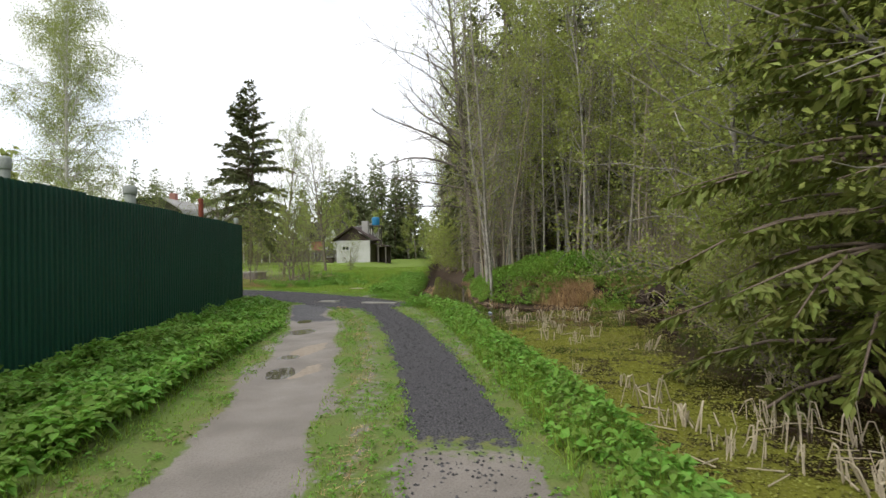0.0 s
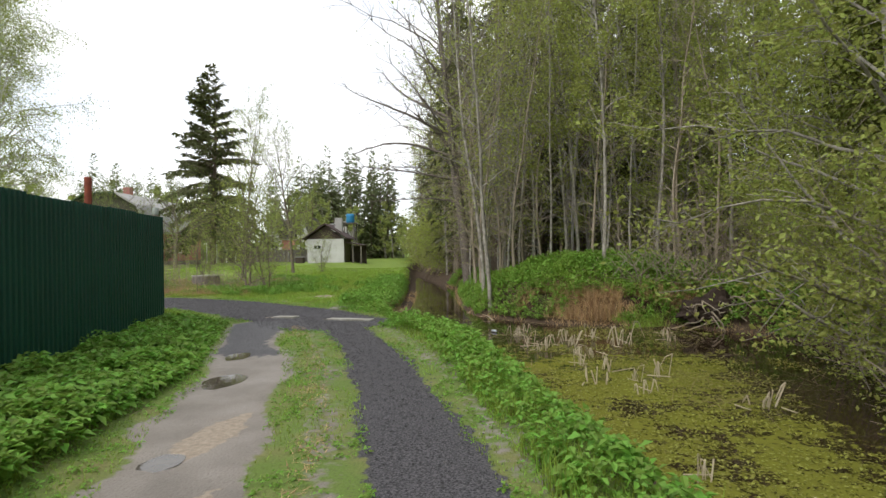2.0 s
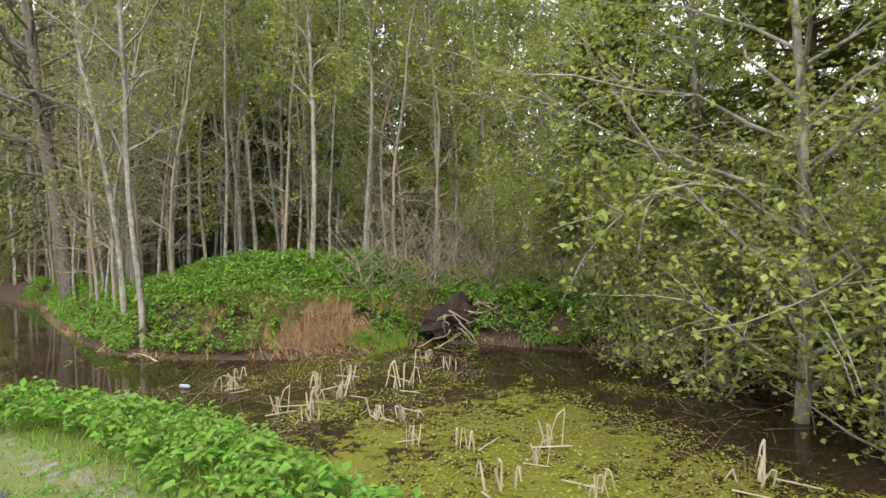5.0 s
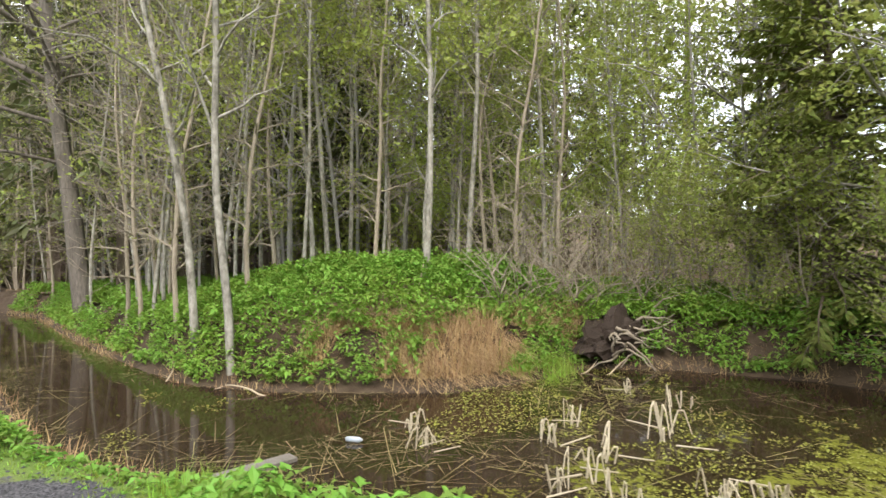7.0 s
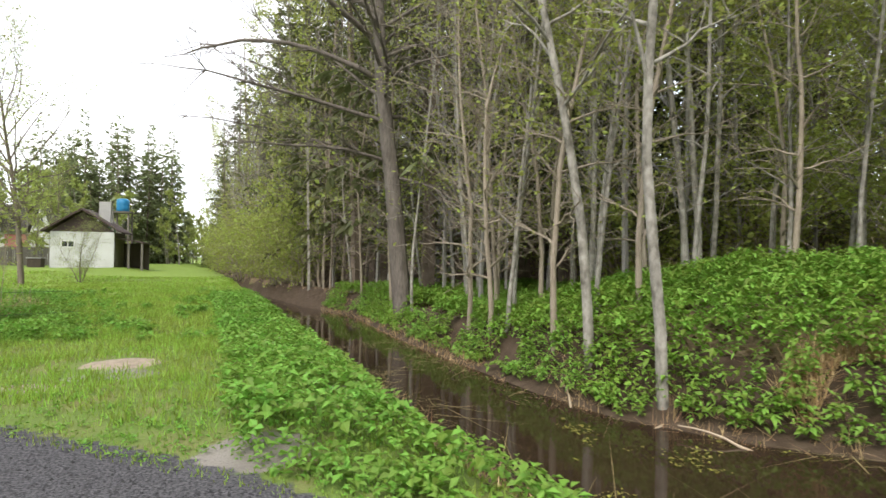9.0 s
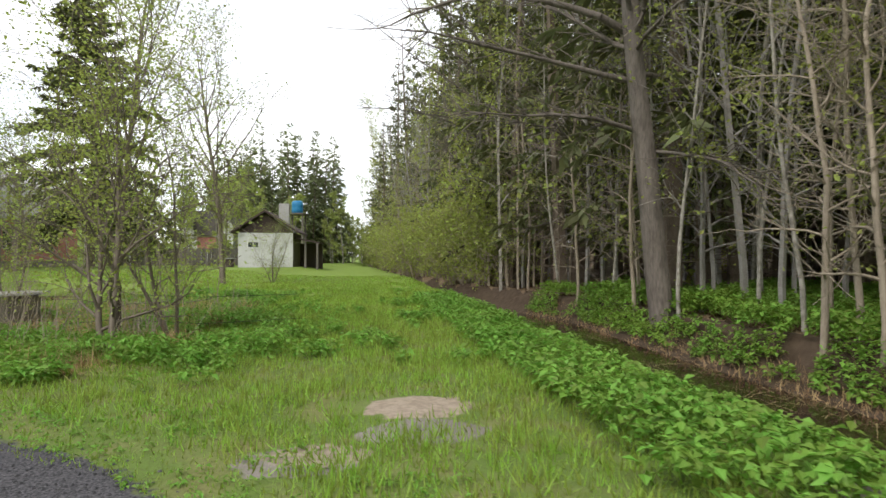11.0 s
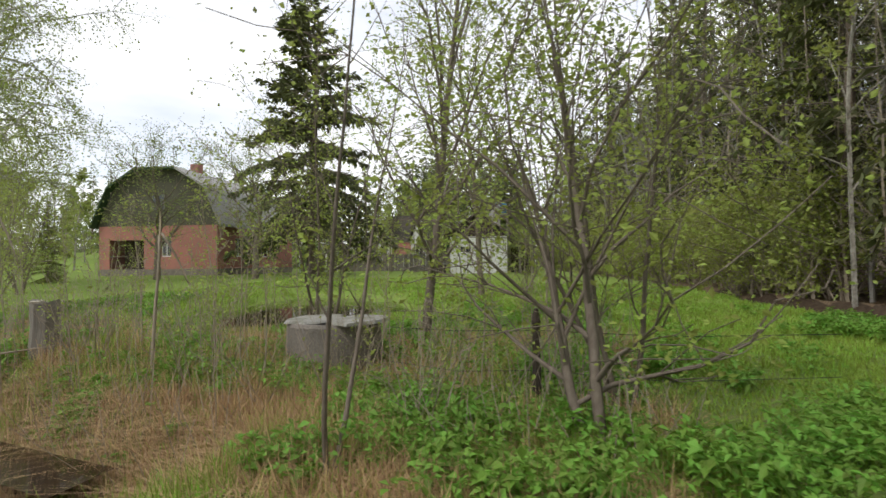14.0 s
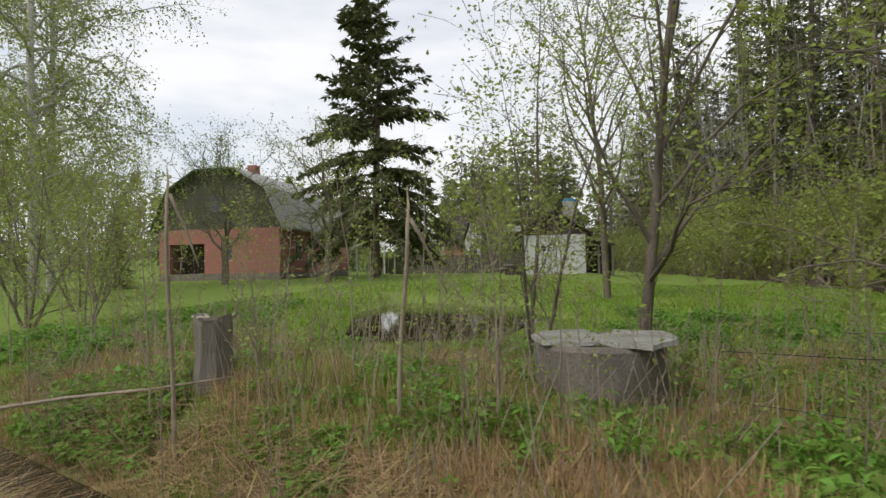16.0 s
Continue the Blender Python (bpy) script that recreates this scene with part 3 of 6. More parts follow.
for cx, cy, rx, ry in ((-3.3, 20.4, 0.38, 0.35), (-2.7, 22.1, 0.2, 0.25), (-4.9, 23.2, 0.5, 0.3), (-5.6, 22.7, 0.4, 0.25)):
    earth = np.maximum(earth, 1 - sstep(0.6, 1.2, np.hypot((fx - cx) / rx, (fy - cy) / ry) + wob * 0.9))
gravel = (1 - sstep(0.36, 0.52, d_stony + wob * 0.5)) * sstep(4.3, 6.6, fy + 2.5 * wob)
gravel = np.maximum(gravel, 1 - sstep(1.1, 1.6, d_road + wob))
gravel = np.maximum(gravel, (1 - sstep(0.3, 0.6, d_rut + wob)) * sstep(12.6, 13.6, fy) * 0.8)
sand = np.zeros(len(fx))
for cx, cy, rx, ry in ((-4.95, 23.75, 0.48, 0.32), (-5.5, 22.8, 0.35, 0.2), (-2.4, 17.75, 0.7, 0.2), (-4.1, 18.2, 0.45, 0.15), (-1.2, 9.6, 0.2, 0.9), (-0.6, 8.1, 0.12, 0.6)):
    d = np.hypot((fx - cx) / rx, (fy - cy) / ry) + wob * 0.9
    sand = np.maximum(sand, 1 - sstep(0.65, 1.15, d))
near_x = np.interp(fy, [p[1] for p in NEAR_BANK], [p[0] for p in NEAR_BANK])
right = (fx > near_x + 0.6) | (inside(fx, fy, WATER))
litter = np.where(right, sstep(-0.1, 0.35, sd) * 0.95, 0.0)
litter = np.maximum(litter, (1 - sstep(0.1, 1.0, np.abs(line_dist(fx, fy, SIDE_DITCH) - 0.5))) * 0.55)
mud = np.where(sd < np.where(right, 0.7, 0.35), 1.0, 0.0)
mud = np.maximum(mud, 1 - sstep(0.15, 0.45, line_dist(fx, fy, SIDE_DITCH)))
lawn = sstep(29, 33, fy) * np.where(right, 0.0, 0.9)
for name, chans in (("zone", (earth, gravel, sand)), ("cover", (litter, mud, lawn))):
    att = ground_mesh.color_attributes.new(name, "FLOAT_COLOR", "POINT")
    att.data.foreach_set("color", np.stack([*chans, np.ones(len(fx))], 1).astype(np.float32).ravel())
ground = tagged(new("ground", ground_mesh), "uneven grassy ground with a rutted earth and gravel track", "ground", kind="structure")


def sheet(name, poly, z, mat, label, category):
    bm = bmesh.new()
    bm.faces.new([bm.verts.new((x, y, z)) for x, y in poly])
    bmesh.ops.triangulate(bm, faces=bm.faces)
    me = bpy.data.meshes.new(name)
    bm.to_mesh(me)
    bm.free()
    me.materials.append(mat)
    return tagged(new(name, me), label, category, kind="structure")


def weed_mat(x, y):
    """How thick the floating weed lies, about 0 to 1."""
    m = 0.62 - 0.30 * sstep(13.5, 18, y) - 0.15 * sstep(20, 23, y)
    m = m - 0.34 * np.exp(-(((x - 0.3) / 1.0) ** 2) - ((y - 18.6) / 1.5) ** 2)
    # last term bares dark water beyond x 4, imitating shade under the shrubs
    m = m - 0.30 * np.exp(-(((x - 6.2) / 1.3) ** 2) - ((y - 17.2) / 1.6) ** 2) - 0.4 * sstep(3.9, 5.6, x) * sstep(17, 12, y)
    return np.clip(m, 0, 1)


wx, wy = np.arange(-17, 9.5, 0.25), np.concatenate([np.arange(-8, 40, 0.25), np.arange(40, 113, 1.0)])
WX, WY = np.meshgrid(wx, wy)
wc = (np.arange(len(wy) - 1)[:, None] * len(wx) + np.arange(len(wx) - 1)[None]).ravel()
wc = wc[water_sd(WX.ravel()[wc] + 0.12, WY.ravel()[wc] + 0.12) < 0.6]
water_mesh = np_mesh("water", np.stack([WX.ravel(), WY.ravel(), np.full(WX.size, WATER_Z)], 1), np.stack([wc, wc + 1, wc + len(wx) + 1, wc + len(wx)], 1), M["weedy_water"])
att = water_mesh.color_attributes.new("mat", "FLOAT_COLOR", "POINT")
att.data.foreach_set("color", np.repeat(weed_mat(WX.ravel(), WY.ravel())[:, None], 4, 1).astype(np.float32).ravel())
tagged(new("water", water_mesh), "still dark brown ditch water with floating pondweed", "water", kind="structure")
sheet("water", POND, POND_Z, M["ditch_water"], "small dark garden pond in the grass", "water")
sheet("water", [(-12.6, 25.6), (-15.2, 26.2), (-24, 29.1), (-24, 29.7), (-15, 26.7), (-12.6, 26.2)], -0.27, M["ditch_water"], "shallow dark water in the roadside ditch", "water")


def z_at(x, y):
    return float(height(np.array([x]), np.array([y]))[0])


# ---- trees ----
def limb(p, d, length, r0, r1, n, rg, wobble=0.12, droop=0.0, segs=None):
    """One bent limb; adds its pieces to segs and gives its points."""
    pts, d = [np.array(p, float)], np.array(d, float)
    for i in range(n):
        d = d + rg.normal(size=3) * wobble + np.array([0, 0, -droop])
        d = d / np.linalg.norm(d)
        q = pts[-1] + d * length / n
        a, b = r0 + (r1 - r0) * i / n, r0 + (r1 - r0) * (i + 1) / n
        segs.append((*pts[-1], *q, a, b))
        pts.append(q)
    return pts


def broadleaf(seed, tall, r, start, reach, nlimb, ntwig, leaf_n, leaf, rise=0.7, lean=(0, 0), bend=0.04, droop=0.0, stems=1, twig_len=0.8, sub=3, leaf_droop=0.0, sides=5, limb_r=0.45):
    """Points for the bark and the leaves of one broad-leaved tree."""
    rg = np.random.default_rng(seed)
    bark, tips = [], []
    for s in range(stems):
        a = rg.uniform(0, 6.28)
        off = np.array([math.cos(a), math.sin(a), 0]) * (0.05 * (stems > 1))
        d0 = np.array([lean[0] + off[0] * 7, lean[1] + off[1] * 7, 1.0])
        trunk = limb((off[0], off[1], -0.15), d0 / np.linalg.norm(d0), tall * (1 if s == 0 else rg.uniform(0.6, 1)), r, r * 0.12, 14, rg, bend, 0, bark)
        for i in range(nlimb):
            h = start + (1 - start) * (i + rg.uniform(0, 1)) / nlimb
            k = min(13, int(h * 14))
            f = h * 14 - k
            p = trunk[k] * (1 - f) + trunk[k + 1] * f
            az = i * 2.4 + rg.uniform(-0.5, 0.5)
            e = rise * rg.uniform(0.6, 1.3) + 0.5 * h
            d = np.array([math.cos(az) * math.cos(e), math.sin(az) * math.cos(e), math.sin(e)])
            ll = reach * (0.35 + 0.9 * math.sin(math.pi * min(1, (h - start) / (1 - start + 1e-6) * 0.8 + 0.15))) * rg.uniform(0.6, 1.15)
            rr = r * (1 - h) * limb_r + r * 0.06
            pts = limb(p, d, ll, rr, rr * 0.25, 5, rg, 0.16, droop, bark)
            for j in range(ntwig):
                m = rg.integers(1, 6)
                q = pts[m]
                dd = pts[m] - pts[m - 1]
                dd = dd / np.linalg.norm(dd) + rg.normal(size=3) * 0.6
                tw = limb(q, dd / np.linalg.norm(dd), twig_len * rg.uniform(0.5, 1.2), rr * 0.3, 0.004, sub, rg, 0.2, droop * 1.5, bark)
                tips += tw[1:]
            tips += pts[3:]
    tips = np.array(tips)
    P = tips[rg.integers(0, len(tips), leaf_n)] + rg.normal(size=(leaf_n, 3)) * twig_len * 0.13
    lv = leaves(P, leaf * rg.uniform(0.6, 1.3, leaf_n), rg, up=0.35, droop=leaf_droop) if leaf_n else None
    return bark_tubes(bark, sides), lv


def conifer(seed, tall, r, start, radius, gap, twigs, per, leaf, sag=0.35, limbs=True, dead=0):
    """Points for the bark and needles of one spruce."""
    rg = np.random.default_rng(seed)
    bark = []
    limb((0, 0, -0.15), (0, 0, 1), tall, r, 0.012, 12, rg, 0.01, 0, bark)
    for i in range(dead):
        a, e = rg.uniform(0, 6.28), rg.uniform(-0.35, 0.15)
        limb((0, 0, rg.uniform(0.5, start + 1)), (math.cos(a), math.sin(a), e), rg.uniform(0.8, 2.2), 0.013, 0.004, 3, rg, 0.1, 0.05, bark)
    P, D, S = [], [], []
    z = start
    while z < tall - 0.25:
        h = (z - start) / (tall - start)
        n = rg.integers(5, 8) if h < 0.85 else 4
        for i in range(n):
            az = rg.uniform(0, 6.28)
            ll = (radius * (1 - h) ** 0.85 + 0.12) * rg.uniform(0.7, 1.12)
            e = 0.15 + 0.7 * h
            zz = z + rg.uniform(-0.3, 0.3) * gap
            dirv = np.array([math.cos(az) * math.cos(e), math.sin(az) * math.cos(e), math.sin(e)])
            pts = limb((0, 0, zz), dirv, ll, 0.012 + 0.012 * ll, 0.005, 4, rg, 0.06, sag * (1 - h) * 0.5, bark if limbs else [])
            pts = np.array(pts)
            m = max(3, int(twigs * ll))
            t = rg.uniform(0.12, 1.0, m) * 4
            k = np.minimum(t.astype(int), 3)
            f = (t - k)[:, None]
            base = pts[k] * (1 - f) + pts[k + 1] * f
            along = pts[k + 1] - pts[k]
            along /= np.linalg.norm(along, axis=1, keepdims=True)
            sidev = np.cross(along, [0, 0, 1.0])
            sgn = rg.choice([-1.0, 1.0], m)[:, None]
            tw = along * 0.55 + sidev * sgn * 0.8 + np.array([0, 0, -0.45]) + rg.normal(size=(m, 3)) * 0.2
            tw /= np.linalg.norm(tw, axis=1, keepdims=True)
            tl = (0.18 + 0.28 * ll * (1 - t / 4.6)) * 0.62
            for c in range(per):
                P.append(base + tw * (tl * c / per)[:, None])
                D.append(tw + rg.normal(size=(m, 3)) * 0.28)
                S.append(leaf * rg.uniform(0.7, 1.3, m) * (0.7 + 0.4 * min(1, ll)))
        z += gap * rg.uniform(0.8, 1.2)
    P, D, S = np.concatenate(P), np.concatenate(D), np.concatenate(S)
    D /= np.linalg.norm(D, axis=1, keepdims=True)
    nrm = rg.normal(size=P.shape) * 0.5 + np.array([0, 0, 1.0])
    side = np.cross(D, nrm)
    side /= np.linalg.norm(side, axis=1, keepdims=True)
    s = S[:, None]
    v = np.stack([P, P + D * s * 0.4 - side * s * 0.16 + [0, 0, 0.01], P + D * s, P + D * s * 0.4 + side * s * 0.16 - [0, 0, 0.02]], 1).reshape(-1, 3)
    return bark_tubes(bark, 4), (v, np.arange(len(v)).reshape(-1, 4))


KINDS = {}


def kind(key, shape, bark, leaf):
    (tv, tf), lv = shape
    KINDS[key] = (np_mesh("trunk", tv, tf, M[bark], smooth=True), np_mesh("crown", *lv, M[leaf]) if lv else None, (tv, tf), lv, bark, leaf)


def plant(name, key, x, y, label, category="tree", group="", turn=None, size=1.0, z=None):
    trunk, crown = KINDS[key][:2]
    rg_turn = (x * 37.0 + y * 91.0) % 360 if turn is None else turn
    m = pose(x, y, z_at(x, y) if z is None else z, 0, 0, rg_turn) @ Matrix.Scale(size, 4)
    t = thing(name, m, label, category, group)
    child("trunk", trunk, t)
    if crown:
        child("crown", crown, t)
    return t


def woods(name, rows, label, category):
    """Many trees that nobody could count, as one mesh a material. Rows: kind, x, y, turn, size."""
    per = {}
    for key, x, y, turn, size in rows:
        _, _, tv, lv, bark, leaf = KINDS[key]
        c, s = math.cos(turn), math.sin(turn)
        R = np.array([[c, s, 0], [-s, c, 0], [0, 0, 1]]) * size
        for (v, f), mat in ((tv, bark), (lv, leaf)) if lv else ((tv, bark),):
            per.setdefault(mat, []).append((v @ R + [x, y, z_at(x, y)], f))
    mats, V, F, I, base = [], [], [], [], 0
    for i, (mat, items) in enumerate(per.items()):
        mats.append(M[mat])
        for v, f in items:
            V.append(v)
            F.append(f + base)
            I.append(np.full(len(f), i))
            base += len(v)
    return tagged(new(name, np_mesh(name, np.concatenate(V), np.concatenate(F), mats, np.concatenate(I))), label, category, kind="stuff")


for i in range(4):
    kind(f"alder{i}", broadleaf(20 + i, 13 + i, 0.062, 0.26, 1.9, 26, 6, 5600, 0.10, rise=0.75, bend=0.03), "alder_bark", "alder_leaf")
for i in range(3):
    kind(f"pole{i}", broadleaf(40 + i, 9 + i, 0.042, 0.18, 1.3, 22, 5, 1100, 0.09, rise=0.7, bend=0.04), "alder_bark", "alder_leaf")
for i in range(2):
    kind(f"dry{i}", broadleaf(50 + i, 8 + i, 0.05, 0.12, 1.1, 30, 8, 260, 0.07, rise=0.4, bend=0.05), "dead_bark", "alder_leaf")
kind("bank_tree", broadleaf(61, 13, 0.07, 0.26, 2.2, 28, 8, 1900, 0.09, rise=0.6, bend=0.035), "alder_bark", "alder_leaf")
kind("bank_tree_b", broadleaf(62, 13, 0.07, 0.26, 2.2, 28, 8, 1700, 0.09, rise=0.6, bend=0.03), "alder_bark", "alder_leaf")
kind("hang", broadleaf(63, 8.5, 0.085, 0.08, 2.9, 40, 11, 19000, 0.08, rise=0.35, bend=0.03, droop=0.05, lean=(-0.16, -0.05), twig_len=1.0), "alder_bark", "alder_leaf")
kind("leafy", broadleaf(163, 11, 0.06, 0.12, 2.3, 34, 8, 13000, 0.085, rise=0.6, bend=0.03), "alder_bark", "young_leaf")
kind("thicket0", broadleaf(64, 3.6, 0.03, 0.05, 1.2, 13, 6, 4600, 0.065, rise=0.5, stems=4, bend=0.07), "dead_bark", "alder_leaf")
kind("thicket1", broadleaf(65, 4.4, 0.03, 0.08, 1.3, 13, 6, 3400, 0.075, rise=0.6, stems=3, bend=0.07), "dead_bark", "young_leaf")
kind("brush", broadleaf(66, 2.2, 0.02, 0.05, 1.1, 5, 2, 120, 0.05, rise=0.6, stems=7, bend=0.12, twig_len=0.7, limb_r=1.1), "dead_bark", "alder_leaf")
kind("willow_main", broadleaf(167, 4.3, 0.05, 0.12, 1.8, 15, 9, 5600, 0.055, rise=0.8, lean=(-0.3, 0.0), stems=2, bend=0.06, limb_r=0.5, twig_len=0.9), "garden_bark", "young_leaf")
kind("willow_bush", broadleaf(67, 4.2, 0.035, 0.10, 1.3, 13, 7, 4800, 0.052, rise=0.75, stems=4, bend=0.05), "garden_bark", "young_leaf")
kind("slim_bush", broadleaf(68, 5.0, 0.03, 0.16, 1.0, 12, 6, 3600, 0.05, rise=0.8, stems=3, bend=0.04), "garden_bark", "young_leaf")
kind("yard_tree", broadleaf(69, 8.0, 0.085, 0.12, 2.9, 26, 10, 5200, 0.07, rise=0.85, bend=0.03), "garden_bark", "young_leaf")
kind("yard_tree_b", broadleaf(70, 7.0, 0.065, 0.14, 1.8, 20, 7, 4600, 0.075, rise=0.8, bend=0.03), "garden_bark", "young_leaf")
kind("lawn_tree", broadleaf(170, 7.4, 0.10, 0.24, 2.5, 28, 11, 4600, 0.07, rise=0.75, bend=0.03, limb_r=0.5), "garden_bark", "birch_leaf")
kind("whips", broadleaf(168, 4.6, 0.026, 0.3, 0.7, 8, 3, 420, 0.06, rise=0.9, stems=2, bend=0.03, twig_len=0.5), "garden_bark", "young_leaf")
kind("apple", broadleaf(71, 4.2, 0.14, 0.22, 2.6, 18, 11, 4200, 0.07, rise=0.55, bend=0.12, twig_len=0.9), "garden_bark", "apple_leaf")
kind("birch", broadleaf(72, 21, 0.20, 0.14, 4.2, 58, 15, 32000, 0.12, rise=0.7, bend=0.015, droop=0.16, twig_len=1.7, sub=4, leaf_droop=0.8), "birch_bark", "birch_leaf")
kind("big_bare", broadleaf(73, 16, 0.25, 0.16, 4.8, 60, 20, 1500, 0.08, limb_r=0.26, rise=0.4, bend=0.035, lean=(-0.10, 0.05), twig_len=1.5, sub=4), "big_bark", "alder_leaf")


def old_tree():
    """The large bare tree: a leaning trunk with long boughs that reach out over the clearing."""
    (v, f), lv = broadleaf(73, 16, 0.25, 0.3, 3.6, 44, 16, 1300, 0.08, limb_r=0.26, rise=0.45, bend=0.02, lean=(-0.11, 0.05), twig_len=1.4, sub=4)
    rg, segs = np.random.default_rng(173), []
    for h, az, up, length, r in ((3.6, 3.5, 0.15, 3.6, 0.05), (4.6, 2.9, 0.3, 4.6, 0.06), (5.6, 3.4, 0.4, 5.2, 0.08), (6.6, 3.9, 0.5, 5.0, 0.075), (7.4, 2.6, 0.6, 5.0, 0.08), (5.0, 4.8, 0.3, 3.8, 0.05), (3.2, 5.6, 0.2, 3.0, 0.045), (6.2, 0.3, 0.5, 3.6, 0.06)):
        p = (-0.11 * h, 0.05 * h, h)
        pts = limb(p, (math.cos(az) * math.cos(up), math.sin(az) * math.cos(up), math.sin(up)), length, r, r * 0.2, 9, rg, 0.13, 0.03, segs)
        for i in range(26):
            m = rg.integers(2, 10)
            d = pts[m] - pts[m - 1]
            d = d / np.linalg.norm(d) + rg.normal(size=3) * 0.55
            limb(pts[m], d / np.linalg.norm(d), rg.uniform(0.5, 1.7), 0.013, 0.005, 4, rg, 0.2, 0.05, segs)
    bv, bf = bark_tubes(segs, 6)
    return (np.concatenate([v, bv]), np.concatenate([f, bf + len(v)])), lv


kind("old_tree", old_tree(), "big_bark", "alder_leaf")
kind("sapling", broadleaf(74, 2.4, 0.012, 0.2, 0.5, 9, 3, 190, 0.042, rise=0.9, bend=0.05, twig_len=0.3), "dead_bark", "young_leaf")
kind("sprouts", broadleaf(75, 1.5, 0.008, 0.3, 0.3, 4, 3, 60, 0.045, rise=0.9, stems=7, bend=0.06, twig_len=0.25), "dead_bark", "young_leaf")
kind("garden_spruce", conifer(81, 18.3, 0.28, 2.9, 5.6, 0.62, 17, 3, 0.40, sag=0.5), "spruce_bark", "spruce_needle")
kind("bank_spruce", conifer(82, 11, 0.14, 0.3, 2.7, 0.32, 22, 4, 0.15), "spruce_bark", "young_spruce_needle")
for i in range(3):
    kind(f"wood_alder{i}", broadleaf(120 + i, 11 + 2 * i, 0.06, 0.14, 2.1, 18, 4, 2300, 0.13, rise=0.7, bend=0.03, sides=4, sub=2), "alder_bark", "alder_leaf")
for i in range(2):
    kind(f"wood_dry{i}", broadleaf(140 + i, 8 + i, 0.045, 0.1, 1.3, 20, 4, 200, 0.08, rise=0.35, bend=0.05, sides=3, sub=2), "dead_bark", "alder_leaf")
for i in range(2):
    kind(f"wood_shrub{i}", broadleaf(130 + i, 3.8, 0.03, 0.05, 1.4, 9, 4, 1000, 0.14, rise=0.5, stems=3, sides=3, sub=2, bend=0.07), "dead_bark", "alder_leaf" if i else "young_leaf")
for i in range(3):
    kind(f"spruce{i}", conifer(90 + i, 17 + 2 * i, 0.20, 2.2 + i, 2.5, 0.85, 7.5, 2, 0.33, limbs=False, dead=46), "spruce_bark", "spruce_needle")
for i in range(2):
    kind(f"edge_bare{i}", broadleaf(150 + i, 12 + 2 * i, 0.065, 0.12, 1.9, 30, 5, 260, 0.08, rise=0.6, bend=0.03, sides=4, sub=2, twig_len=1.0), "twig_bark", "alder_leaf")
# distant spruce, its haze painted in by the paler needles
kind("far_spruce", conifer(97, 18, 0.2, 1.0, 3.0, 0.85, 4.5, 1, 0.8, limbs=False), "spruce_bark", "hazed_far_needle")
kind("far_leafy", broadleaf(98, 11, 0.14, 0.10, 2.8, 12, 2, 620, 0.5, rise=0.7, sides=3, sub=2), "alder_bark", "birch_leaf")

# named trees on the far bank
def ashore(x, y, gap=0.35):
    """x moved up the far bank where the foot would stand in the water."""
    return max(x, float(np.interp(y, [p[1] for p in FAR_BANK if p[1] > 19.3][::-1], [p[0] for p in FAR_BANK if p[1] > 19.3][::-1])) + gap) if y > 20.5 else x


plant("alder_tree", "bank_tree", 0.76, 21.7, "slender grey alder with a stripped pale bark patch", group="alders on the bank")
plant("alder_tree", "bank_tree_b", 0.55, 22.85, "slender forked grey alder with dry lower twigs on the bank", group="alders on the bank")
for x, y, k in ((3.93, 21.35, 0), (5.56, 22.2, 1), (3.24, 24.5, 2), (3.68, 24.7, 3), (4.6, 25.5, 1), (6.9, 24.3, 2), (7.6, 22.0, 3), (2.2, 25.8, 0)):
    plant("alder_tree", f"alder{k}", x, y, "slender grey-barked alder with thin spring leaves", group="alders on the bank")
plant("bare_tree", "old_tree", -0.4, 29.9, "large leaning old tree with bare spreading branches", turn=0)
plant("bare_tree", "big_bare", 0.6, 36.5, "old grey tree with a bare twiggy crown", group="bare trees by the ditch", turn=130, size=0.9)
plant("bare_tree", "big_bare", -1.6, 43.5, "old grey tree with a bare twiggy crown", group="bare trees by the ditch", turn=250)
POLES = [(0.3, 25.0, 0), (0.55, 25.3, 1), (0.35, 27.0, 2), (1.3, 24.0, 0), (1.7, 24.6, 1), (2.7, 23.6, 2), (4.4, 23.6, 0), (5.0, 22.9, 1), (6.2, 23.4, 2),
         (-0.3, 29.5, 1), (0.4, 31.5, 2), (-0.2, 33.5, 0), (0.9, 29.0, 1), (-1.0, 36.0, 2), (-0.6, 40.5, 0), (0.2, 43.0, 1), (8.2, 20.4, 1), (9.0, 19.0, 2), (8.4, 18.0, 0), (9.6, 21.8, 1)]
for x, y, k in POLES:
    plant("alder_sapling", f"pole{k}", ashore(x, y), y, "thin pale alder pole with sparse leaves", group="thin alders in the wood")
for x, y, k in ((2.4, 24.4, 0), (1.5, 23.2, 1), (4.9, 24.2, 0), (3.9, 23.0, 1), (6.4, 22.6, 0), (7.3, 23.2, 1), (0.2, 23.6, 1), (-0.3, 25.4, 0), (1.0, 25.3, 1), (-0.1, 26.2, 0), (0.6, 26.3, 1), (1.1, 27.5, 0), (-0.9, 31.2, 1), (-1.2, 34.2, 0), (1.9, 26.6, 1), (-1.6, 37.8, 1), (6.8, 20.9, 0), (5.8, 21.0, 1)):
    plant("dry_alder", f"dry{k}", ashore(x, y), y, "dry leafless young alder with tangled twigs", group="dry alders in the wood")
plant("alder_tree", "hang", 6.1, 12.7, "leaning alder with leafy branches hanging over the water", turn=20)
plant("alder_tree", "hang", 8.2, 15.4, "alder with leafy branches hanging over the water", turn=75, size=0.95)
